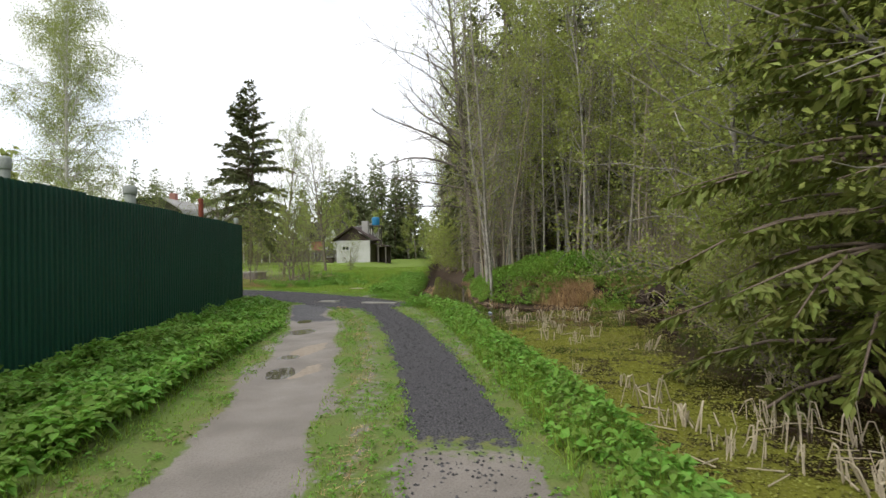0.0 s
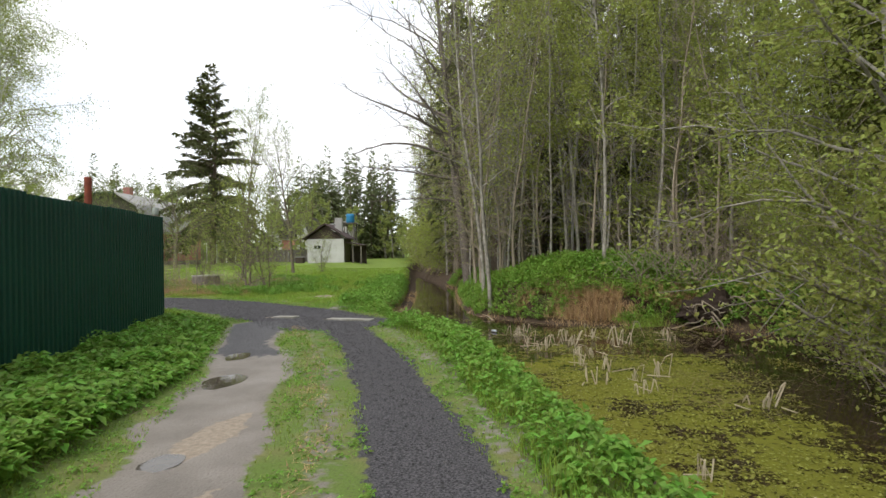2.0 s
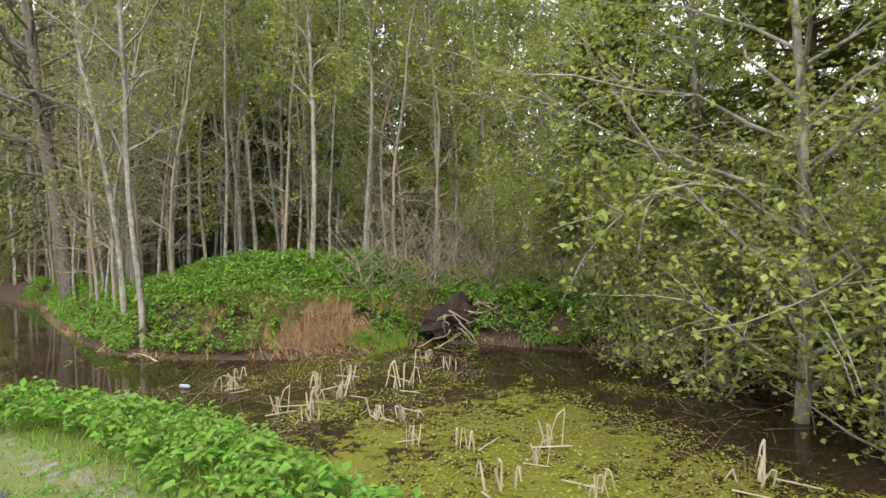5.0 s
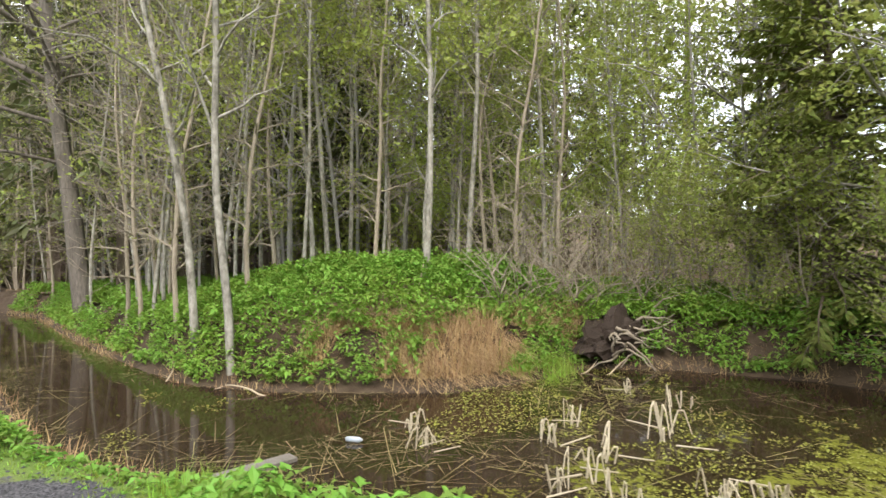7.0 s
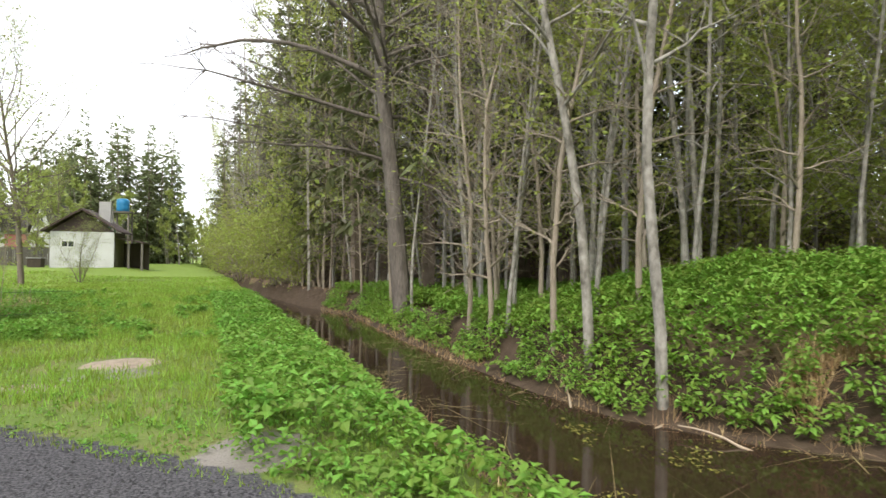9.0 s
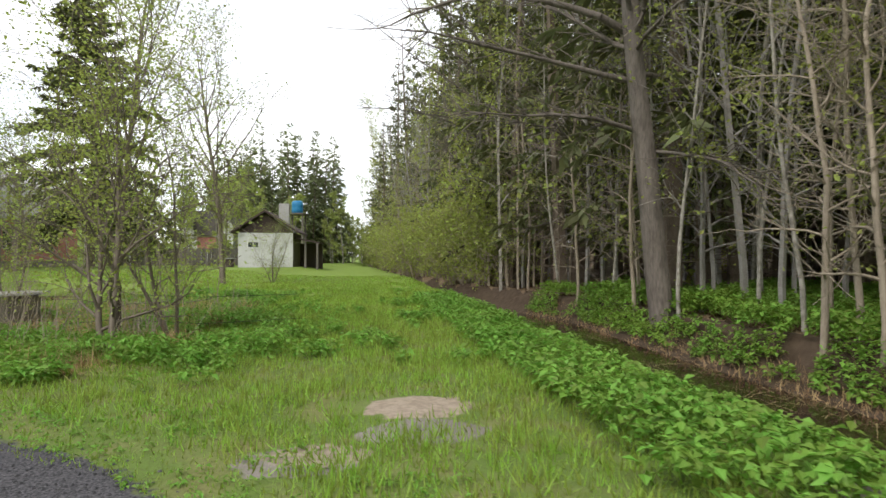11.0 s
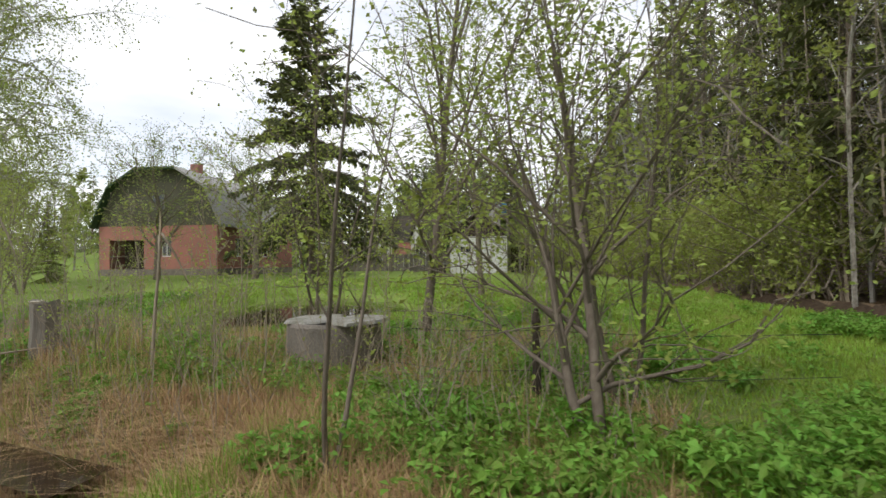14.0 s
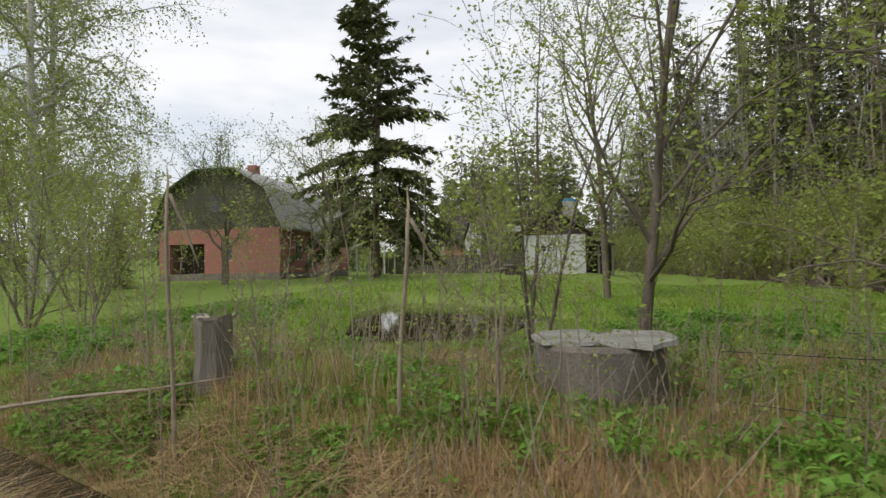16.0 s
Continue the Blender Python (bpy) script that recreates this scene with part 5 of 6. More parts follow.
def white_house():
    h = thing("white_house", pose(-26.6, 76, 1.2, 0, 0, -8), "white cottage with a dark hipped roof", "house")
    part("wall", box(-2.8, 2.8, 0, 6, -0.5, 2.4), M["white_wall"], h)
    part("gable", prism([(1.2, 2.4), (3.0, 2.4), (2.1, 4.9)], -0.6, 0.4), M["white_wall"], h)
    part("bay_wall", box(1.2, 2.8, -0.55, 0, -0.5, 2.4), M["white_wall"], h)
    part("roof", prism([(-3.1, 2.35), (1.7, 2.35), (1.7, 4.8), (-1.7, 4.8)], -0.3, 6.2), M["roof_grey"], h)
    part("gable", prism([(-3.1, 2.45), (-1.3, 2.45), (-1.9, 4.2)], -0.42, -0.32), M["white_wall"], h)
    for sgn in (-1, 1):
        part("roof", prism([(2.1, 5.0), (2.1 + sgn * 1.15, 2.3), (2.1 + sgn * 1.15, 2.42), (2.1, 5.12)], -0.8, 5), M["roof_grey"], h)
    part("porch", box(-1.4, 1.0, -0.9, -0.02, -0.5, 0.75), M["white_trim"], h)
    # flat panel on the solid wall; the opening's shade is in its colour
    part("porch_back", box(-1.2, 0.9, -0.06, -0.01, 0.8, 2.2), M["red_brick"], h, "reddish panel coloured as a shaded porch opening")
    for x in (-2.1, 2.05):
        window(h, pose(x, -0.56 if x > 0 else -0.01, 1.4), 0.9, 1.2)
    window(h, pose(2.1, -0.62, 3.5), 0.5, 0.7)
    g = thing("garden_shed", pose(-21.2, 74, 1.0, 0, 0, -6), "low grey shed with a mossy green roof", "shed")
    part("wall", box(-1.8, 1.8, 0, 3, -0.4, 1.9), M["mauve_plank"], g)
    part("roof", prism([(-2.1, 1.85), (2.1, 1.85), (1.7, 3.2), (-1.7, 3.2)], -0.3, 3.3), M["roof_green"], g)
    w = thing("white_house", pose(-22.4, 81, 1.0, 0, 0, -6), "plain white house wall seen behind trees", "house")
    part("wall", box(-1.9, 1.9, 0, 5, -0.4, 4.2), M["white_wall"], w)
    part("roof", prism([(-2.1, 4.15), (2.1, 4.9), (2.1, 5.05), (-2.1, 4.3)], -0.3, 5.3), M["slate"], w)
    c = thing("garden_canopy", pose(-29.2, 63, 1.0), "small white garden canopy on posts", "canopy")
    part("roof", prism([(-1.3, 1.75), (0, 2.2), (1.3, 1.75), (1.3, 1.82), (0, 2.3), (-1.3, 1.82)], -1.2, 1.2), M["white_trim"], c)
    for x in (-1.1, 1.1):
        for y in (-1.0, 1.0):
            part("post", box(x - 0.05, x + 0.05, y - 0.05, y + 0.05, -0.3, 1.78), M["white_trim"], c)


white_house()


def picket_fence():
    f = thing("board_fence", pose(-23.5, 64, 0.7, 0, 0, -3), "weathered grey board fence across the lawn", "fence")
    me = bpy.data.meshes.new("board")
    b = box(-0.075, 0.075, -0.012, 0.012, -0.2, 1.35, 0.004)
    b.to_mesh(me)
    b.free()
    me.materials.append(M["grey_wood"])
    for i in range(82):
        child("board", me, f, pose(-6.6 + i * 0.162, 0, 0.05 * math.sin(i * 1.7) * 0.5, 0, 0.8 * math.sin(i * 2.3), 0))
    for z in (0.3, 1.05):
        part("rail", box(-6.7, 6.7, 0.014, 0.06, z, z + 0.08), M["grey_wood"], f)


picket_fence()


# ---- the old well, stump, post ----
def well():
    w = thing("concrete_well", pose(-11.95, 28.85, 0.04) @ Matrix.Diagonal((0.9, 0.9, 1.0, 1.0)), "old grey concrete well ring in dead grass", "well")
    part("ring", lathe([(0.63, -0.3), (0.635, 0.2), (0.63, 0.56), (0.60, 0.60), (0.54, 0.60), (0.52, 0.2)], 40), M["concrete"], w, smooth=False)
    lid = bmesh.new()
    for cx, cy, rx, ry, z, t in ((-0.30, 0.05, 0.37, 0.6, 0.60, 0.025), (0.34, -0.02, 0.38, 0.62, 0.60, 0.035)):
        rgl = np.random.default_rng(int(cx * 100) + 90)
        n = 15
        ang = np.arange(n) * 2 * math.pi / n
        rad = rgl.uniform(0.85, 1.12, n)
        low = [lid.verts.new((cx + rx * r * math.cos(a), cy + ry * r * math.sin(a), z)) for a, r in zip(ang, rad)]
        top = [lid.verts.new((cx + rx * r * 0.95 * math.cos(a), cy + ry * r * 0.95 * math.sin(a), z + t + rgl.uniform(-0.006, 0.006))) for a, r in zip(ang, rad)]
        mid = lid.verts.new((cx, cy, z + t + 0.004))
        for i in range(n):
            j = (i + 1) % n
            lid.faces.new((low[i], low[j], top[j], top[i]))
            lid.faces.new((top[i], top[j], mid))
        lid.faces.new(low[::-1])
    part("lid", lid, M["concrete_lid"], w, "broken pale concrete slab lid")
    s = thing("tree_stump", pose(-15.32, 27.95, 0.34), "tall grey tree stump with pale bracket fungi", "stump")
    bm = lathe([(0.21, -0.25), (0.18, 0.02), (0.155, 0.25), (0.16, 0.5), (0.155, 0.57), (0.12, 0.55), (0.02, 0.5)], 16)
    for v in bm.verts:
        a = math.atan2(v.co.y, v.co.x)
        k = 1 + 0.07 * math.sin(3 * a + v.co.z * 3) + 0.05 * math.sin(7 * a)
        v.co.x *= k
        v.co.y *= k
        if v.co.z > 0.55:
            v.co.z += 0.03 * math.sin(2 * a + 1)
    part("trunk", bm, M["grey_wood"], s)
    rgs = np.random.default_rng(3)
    for i in range(9):
        a, z = rgs.uniform(0, 6.28), rgs.choice([0.57, 0.55, 0.38, 0.22])
        f = bmesh.new()
        bmesh.ops.create_icosphere(f, subdivisions=1, radius=0.035)
        for v in f.verts:
            v.co.z *= 0.5
        part("fungus", f, M["fungus"], s, "small pale bracket fungus", pose(0.16 * math.cos(a), 0.16 * math.sin(a), z))
    p = thing("fence_post", pose(-9.42, 27.78, z_at(-9.42, 27.78)), "dark weathered wooden stake in the grass", "post")
    part("stake", lathe([(0.045, -0.2), (0.04, 0.4), (0.035, 0.75), (0.045, 0.8), (0.02, 0.92)], 8), M["dark_wood"], p)
    for z, sag in ((0.72, 0.05), (0.35, 0.08)):
        part("wire", sweep([(0, -0.04, z), (1.2, 0.1, z - sag), (2.6, 0.3, z - 0.02)], (0.003, 0.003, 0.003), 4), M["dark_steel"], p, "thin rusty fence wire")
        part("wire", sweep([(0, -0.04, z), (-0.8, 0.2, z - sag), (-1.6, 0.5, z - 0.06)], (0.003, 0.003, 0.003), 4), M["dark_steel"], p, "thin rusty fence wire")
    for x, y, top, turn in ((-15.11, 27.25, 2.05, 30), (-13.28, 27.35, 1.5, 20)):
        b = thing("broken_sapling", pose(x, y, z_at(x, y), 0, 0, turn), "snapped grey sapling with a pale splintered top", "sapling", "snapped saplings")
        rgb = np.random.default_rng(int(-x * 10))
        pts = limb((0, 0, -0.1), (0.02, 0, 1), top + 0.1, 0.019, 0.012, 7, rgb, 0.03, 0, [])
        part("stem", sweep(pts, np.linspace(0.02, 0.014, len(pts))), M["dead_bark"], b, smooth=True)
        e = pts[-1]
        part("splinter", sweep([e - [0, 0, 0.03], e + [0.01, 0, 0.12], e + [0.0, 0.01, 0.26]], (0.013, 0.010, 0.003), 5), M["bare_wood"], b, "pale splintered wood")
        pts = limb(e + [0.02, 0, 0.03], (0.4, 0.1, -0.85), 0.6, 0.014, 0.006, 5, rgb, 0.1, 0.05, [])
        part("hanging_top", sweep(pts, np.linspace(0.015, 0.006, len(pts)), 5), M["dead_bark"], b, smooth=True)


well()


# ---- things on the water and the far bank ----
def reed_clump(seed, n, tall, spread=0.14, thin=1.0):
    """Dead cattail leaves of one clump, snapped over and hanging to the water."""
    rg = np.random.default_rng(seed)
    out = []
    for i in range(n):
        a, q = rg.uniform(0, 6.28), rg.uniform(0, spread)
        base = np.array([math.cos(a) * q, math.sin(a) * q, -0.15])
        h = tall * rg.uniform(0.25, 1.0)
        lean = rg.normal(0, 0.3, 2)
        top = base + np.array([lean[0] * h, lean[1] * h, h + 0.15])
        r = rg.uniform(0.005, 0.011) * thin
        segs = [(*base, *top, r, r * 0.85)]
        if rg.uniform() < 0.8:
            b = rg.uniform(0, 6.28)
            l = h * rg.uniform(0.25, 0.7)
            knee = top + np.array([math.cos(b) * l * 0.45, math.sin(b) * l * 0.45, rg.uniform(-0.05, 0.03)])
            drop = rg.uniform(0.45, 1.0)
            end = knee + np.array([math.cos(b) * l * 0.6, math.sin(b) * l * 0.6, -knee[2] * drop])
            segs += [(*top, *knee, r * 0.85, r * 0.75), (*knee, *end, r * 0.75, r * 0.45)]
        out.append(segs)
    for i in range(n // 3):
        a, b, q = rg.uniform(0, 6.28), rg.uniform(0, 6.28), rg.uniform(0.05, spread * 2)
        p = np.array([math.cos(a) * q, math.sin(a) * q, 0.015])
        out.append([(*p, *(p + np.array([math.cos(b) * 0.3, math.sin(b) * 0.3, 0.03])), 0.008 * thin, 0.005)])
    return [np_mesh("stalk", *tubes(q, 5), M["reed_straw"]) for q in out]


def reeds(stalks, m, label):
    t = thing("reed_clump", m, label, "reeds", "broken reeds in the ditch")
    for me in stalks:
        child("stalk", me, t)


REED = [reed_clump(110 + i, 4 + i, 0.24 + 0.06 * (i % 3)) for i in range(5)]
PILE = [reed_clump(160 + i, 17, 0.32, 0.40, 0.9) for i in range(2)]
for i, (x, y) in enumerate(((4.05, 6.75), (4.55, 7.6), (4.6, 6.2))):
    reeds(PILE[i % 2], pose(x, y, WATER_Z, 0, 0, i * 80), "wide clump of broken bleached reed leaves at the water's edge")
spots = [(1.45, 17.8, 4), (1.62, 18.3, 0), (2.45, 16.5, 3), (3.4, 16.55, 2), (2.5, 15.45, 4), (2.75, 15.25, 3), (1.66, 16.28, 1), (2.0, 16.25, 0), (1.85, 15.85, 0), (2.4, 14.5, 1),
         (2.8, 14.1, 0), (3.45, 13.65, 1), (4.6, 17.8, 0), (4.5, 17.0, 0), (3.0, 17.35, 1), (2.45, 17.1, 0), (3.05, 13.4, 1), (3.0, 12.7, 0), (4.2, 12.1, 3), (2.45, 13.2, 0),
         (2.8, 9.9, 1), (3.4, 9.15, 0), (3.57, 8.3, 2), (3.7, 7.5, 4), (3.5, 7.5, 0), (5.05, 7.1, 2), (4.7, 5.9, 3), (5.2, 9.2, 1)]
for i, (x, y, k) in enumerate(spots):
    reeds(REED[k], pose(x, y, WATER_Z, 0, 0, i * 67) @ Matrix.Scale(1.0 + 0.12 * ((i * 5) % 4 - 1), 4), "clump of snapped straw-coloured reed leaves in the water")


def from_segs(name, segs, mat, label, category, sides=6, group=""):
    v, f = tubes(segs, sides)
    c = v.mean(0)
    c[2] = v[:, 2].min()
    ob = new(name, np_mesh(name, v - c, f, M[mat], smooth=True))
    ob.location = c
    return tagged(ob, label, category, group)


rgd = np.random.default_rng(12)
segs = []
for i in range(3):
    limb((3.5 + 0.02 * i, 20.95, 0.5), ((-0.55, 0.0, 0.8), (0.6, 0.2, 0.7), (-0.2, 0.3, 0.9))[i], (0.55, 0.5, 0.9)[i], 0.022, 0.008, 6, rgd, 0.18, -0.1, segs)
from_segs("bleached_branch", segs, "bare_wood", "bleached forked branch sticking out of the bank", "branch")
plank = thing("plank", pose(-0.1, 18.15, WATER_Z + 0.005, 4, 3, 14), "grey waterlogged plank floating in the ditch", "plank")
part("board", box(-0.42, 0.42, -0.07, 0.07, 0, 0.055, 0.01), M["grey_wood"], plank)
bottle = thing("plastic_bottle", pose(0.95, 18.3, WATER_Z + 0.03, 90, 20, 40), "crumpled clear plastic bottle floating in the ditch", "bottle")
part("body", lathe([(0.022, -0.085), (0.028, -0.05), (0.028, 0.045), (0.011, 0.085)], 10), M["plastic_white"], bottle, smooth=True)


for x, y, l, turn in ((-2.28, 17.58, 0.55, -11), (-3.95, 18.1, 0.28, -14)):
    s = thing("concrete_slab", pose(x, y, z_at(x, y), 0, 0, turn), "pale broken concrete slab lying flush in the gravel road", "slab", "slabs in the road")
    sb = box(-l, l, -0.12, 0.12, -0.06, 0.035, 0.012)
    for vert in sb.verts:
        vert.co.x += 0.03 * math.sin(vert.co.y * 31 + x)
        vert.co.y += 0.025 * math.sin(vert.co.x * 9)
    part("slab", sb, M["concrete_lid"], s)
bough = thing("fallen_branch", pose(-17.2, 27.3, 0.12), "long dead branch lying across the roadside ditch", "branch")
part("stem", sweep([(0, 0, 0.0), (0.8, 0.1, 0.12), (1.6, 0.25, 0.2), (2.3, 0.45, 0.3)], (0.017, 0.016, 0.013, 0.006), 6), M["dead_bark"], bough, smooth=True)


def root_plate():
    """Upturned root plate of a fallen tree."""
    rg = np.random.default_rng(31)
    t = thing("root_plate", pose(6.3, 19.15, -0.22, 0, 0, 8), "dark upturned root plate of a fallen tree", "tree roots")
    bm = bmesh.new()
    bmesh.ops.create_icosphere(bm, subdivisions=4, radius=1.0)
    for v in bm.verts:
        n = noise.noise(v.co * 2.2) * 0.3 + noise.noise(v.co * 6) * 0.15
        v.co = Vector((v.co.x * (0.95 + n), v.co.y * (0.42 + n * 0.5), v.co.z * (0.38 + n) + 0.22))
    part("soil", bm, M["root_soil"], t)
    for i in range(44):
        segs = []
        a = rg.uniform(-1.0, 1.0)
        limb((a * 0.85, -0.3, rg.uniform(0.05, 0.6)), (rg.normal(0, 0.6), -0.7, rg.normal(0.1, 0.5)), rg.uniform(0.3, 0.8), 0.025, 0.006, 5, rg, 0.3, 0.1, segs)
        v, f = tubes(segs, 5)
        child("root", np_mesh("root", v, f, M["dead_bark"], smooth=True), t)


root_plate()

# fallen sticks over the water and the bank
rgf = np.random.default_rng(44)
for i, (x, y, a, l) in enumerate(((0.4, 21.4, 0.4, 0.8), (0.0, 22.3, 1.2, 1.0), (5.2, 18.6, 0.1, 0.9), (5.5, 18.4, 0.3, 0.8), (5.0, 18.9, -0.2, 0.6), (0.9, 20.6, 2.2, 0.7), (5.6, 9.4, 2.0, 1.4), (5.3, 8.4, 1.2, 1.2), (5.9, 10.4, 2.5, 1.6), (5.7, 11.5, 1.9, 1.3))):
    segs = []
    limb((x, y, WATER_Z - 0.02), (math.cos(a), math.sin(a), 0.16 if i < 6 else 0.45), l, 0.016, 0.006, 5, rgf, 0.1, 0.03, segs)
    from_segs("fallen_branch", segs, "bare_wood" if i < 6 else "dead_bark", "fallen dry branch lying at the water's edge", "branch", 5, "fallen branches")


# ---- loose cover: grass, weeds, duckweed, stones ----
def scatter(n, x0, x1, y0, y1, rg):
    return rg.uniform(x0, x1, n), rg.uniform(y0, y1, n)


rgg = np.random.default_rng(21)
near_ys, near_xs = [p[1] for p in NEAR_BANK], [p[0] for p in NEAR_BANK]


def road_gap(x, y):
    return np.minimum(np.minimum(line_dist(x, y, RUT) - 0.5, line_dist(x, y, STONY) - 0.42), line_dist(x, y, ROAD) - 1.35)


def on(x, y, dz=0.0):
    return np.stack([x, y, height(x, y) + dz], 1)


def stuff(name, mesh, label, category):
    return tagged(new(name, mesh), label, category, kind="stuff")


def joined(name, packs, mats):
    V, F, I, base = [], [], [], 0
    for i, (v, f) in enumerate(packs):
        V.append(v)
        F.append(f + base)
        I.append(np.full(len(f), i))
        base += len(v)
    return np_mesh(name, np.concatenate(V), np.concatenate(F), mats, np.concatenate(I))


FENCE_LINE = [FENCE_START, FENCE_A, FENCE_B, FENCE_C]


def fence_side(x, y):
    """True on the track's side of the fence."""
    fxx = np.interp(y, [FENCE_START[1], FENCE_B[1], 18, 20.2], [FENCE_START[0], FENCE_B[0], -10.2, -15.5])
    return (x > fxx + 0.02) | (y > 20.2)


# turf: the middle strip, verges, lawn
x, y = scatter(700000, -22, 4, 1, 46, rgg)
keep = rgg.uniform(size=len(x)) < np.clip(1.1 - np.maximum(0, y - 28) / 20, 0.3, 1)
gap, sdw, side = road_gap(x, y), water_sd(x, y), fence_side(x, y)
nearx = np.interp(y, near_ys, near_xs)
patch = vnoise(x, y, 0.9, 31) * 0.6 + vnoise(x, y, 3.5, 32) * 0.4
keep &= (gap > -0.06 + 0.25 * (patch - 0.5)) & (x < nearx - 0.05) & (sdw > 0.1) & side
middle = (gap < 0.35) & (y < 17)
keep &= ~(middle & (patch < 0.42))
keep &= np.hypot((x + 4.95) / 0.48, (y - 23.75) / 0.32) + 0.5 * patch > 1.1
keep &= np.hypot((x + 3.3) / 0.38, (y - 20.4) / 0.35) + 0.5 * patch > 1.1
keep &= ~inside(x, y, POND)
x, y, gap, patch = x[keep], y[keep], gap[keep], patch[keep]
tall = np.where(gap < 0.45, 0.04, 0.045 + 0.08 * patch) * rgg.uniform(0.5, 1.4, len(x))
tall *= np.where((y > 30), 0.8, 1.0)
v, f = blades(on(x, y, -0.01), tall, 0.013 + 0.014 * sstep(20, 38, y), rgg, 0.55)
stuff("grass", np_mesh("grass", v, f, M["grass_blade"]), "short spring grass on the verges and lawn", "grass")

# leafy weeds along both verges
packs = []
for n, x0, x1, y0, y1, rule in ((84000, -9, 4.6, 1, 34, "bank"), (52000, -6, 1.6, 1, 17, "fence"), (60000, -21, -2, 24.5, 36, "yard")):
    x, y = scatter(n, x0, x1, y0, y1, rgg)
    nearx = np.interp(y, near_ys, near_xs)
    gap, side = road_gap(x, y), fence_side(x, y)
    clump = vnoise(x, y, 1.6, 40) * 0.6 + vnoise(x, y, 5.0, 41) * 0.4 + 0.35 * np.exp(-(((x + 10.1) / 0.7) ** 2) - ((y - 26.8) / 0.5) ** 2) + 0.3 * np.exp(-(((x + 16.2) / 0.9) ** 2) - ((y - 28.0) / 0.5) ** 2)
    if rule == "bank":
        wide = np.interp(y, [0, 10, 16, 22, 34], [1.0, 0.95, 1.3, 1.7, 1.6])
        keep = (x < nearx - 0.18) & (x > nearx - wide) & (gap > 0.2) & (clump > np.where(y > 14, 0.26, 0.34))
        lift = (0.10 + 0.28 * clump) * np.interp(y, [15, 17, 22, 25], [1, 1.1, 1.0, 0.8]) * (0.6 + 0.4 * sstep(0.15, 0.8, nearx - x))
    elif rule == "fence":
        keep = side & (x < np.interp(y, [FENCE_START[1], FENCE_B[1]], [FENCE_START[0], FENCE_B[0]]) + 1.9) & (gap > 0.12) & (clump > 0.33)
        lift = 0.06 + 0.30 * clump
    else:
        keep = (clump > np.where(x > -8.5, 0.72, 0.54)) & (gap > 0.8) & (x < nearx - 0.4) & (line_dist(x, y, SIDE_DITCH) > 0.4) & (line_dist(x, y, POND + POND[:1]) > 1.3) & ~inside(x, y, POND)
        lift = 0.05 + 0.14 * clump
    x, y, lift, gap = x[keep], y[keep], lift[keep], gap[keep]
    P = on(x, y)
    P[:, 2] += lift * rgg.uniform(0.25, 1.0, len(x)) ** 0.6 * sstep(0.0, 0.7, gap) + 0.02
    packs.append(rosettes(P, rgg.uniform(0.04, 0.09, len(x)) * (1.2 if rule == "fence" else 1.0), 5, rgg, 0.35))
stuff("weeds", joined("weeds", packs, [M["weed_leaf"]] * 3), "lush green leafy weeds along the verges", "weeds")

# small plantain and clover in the turf
x, y = scatter(60000, -10, 4, 1, 24, rgg)
gap = road_gap(x, y)
keep = (gap > -0.05) & (gap < 1.0) & fence_side(x, y) & (x < np.interp(y, near_ys, near_xs) - 0.2) & (vnoise(x, y, 2.4, 45) > 0.42)
P = on(x[keep], y[keep], 0.012)
stuff("turf_plants", np_mesh("turf_plants", *rosettes(P, rgg.uniform(0.018, 0.042, len(P)), 5, rgg, 0.2), M["weed_leaf"]), "small plantain and clover leaves in the turf", "plants")

# dry upright stalks in the roadside rough
x, y = scatter(1700, -19, -8.3, 26.0, 31, rgg)
keep = (line_dist(x, y, SIDE_DITCH) > 0.3) & (vnoise(x, y, 1.2, 46) > 0.4)
P = on(x[keep], y[keep], -0.02)
n = len(P)
tip = P + np.stack([rgg.normal(0, 0.2, n), rgg.normal(0, 0.2, n), rgg.uniform(0.15, 0.8, n)], 1)
v, f = tubes(np.concatenate([P, tip, np.full((n, 1), 0.005), np.full((n, 1), 0.0025)], 1), 3)
stuff("dry_stalks", np_mesh("dry_stalks", v, f, M["dead_bark"]), "thin dry stalks and shoots standing in the rough", "plant debris")

# the leafy mound and the far bank
x, y = scatter(86000, -2.5, 11.0, 12.0, 36, rgg)
sdw = water_sd(x, y)
clump = vnoise(x, y, 1.1, 50) * 0.65 + vnoise(x, y, 4.0, 51) * 0.35
core = np.exp(-(((x - 2.6) / 1.9) ** 2) - ((y - 21.6) / 2.2) ** 2) + 0.6 * np.exp(-(((x - 5.2) / 1.3) ** 2) - ((y - 20.8) / 1.3) ** 2) + 0.5 * np.exp(-(((x - 7.9) / 1.2) ** 2) - ((y - 18.3) / 1.6) ** 2)
farx = np.interp(y, [p[1] for p in FAR_BANK][::-1], [p[0] for p in FAR_BANK][::-1])
keep = (sdw > -0.12 + 0.3 * (clump - 0.5)) & (x > np.interp(y, near_ys, near_xs) + 0.8) & (clump + core * 0.9 > 0.36 + 0.010 * np.maximum(0, y - 25)) & (sdw < np.where(y < 16.5, 1.6, 6.5))
x, y, core, clump, sdw = x[keep], y[keep], core[keep], clump[keep], sdw[keep]
open_bank = np.hypot((x - 3.5) / 0.9, (y - 19.5) / 0.3) > 1
x, y, core, clump, sdw = x[open_bank], y[open_bank], core[open_bank], clump[open_bank], sdw[open_bank]
P = on(x, y)
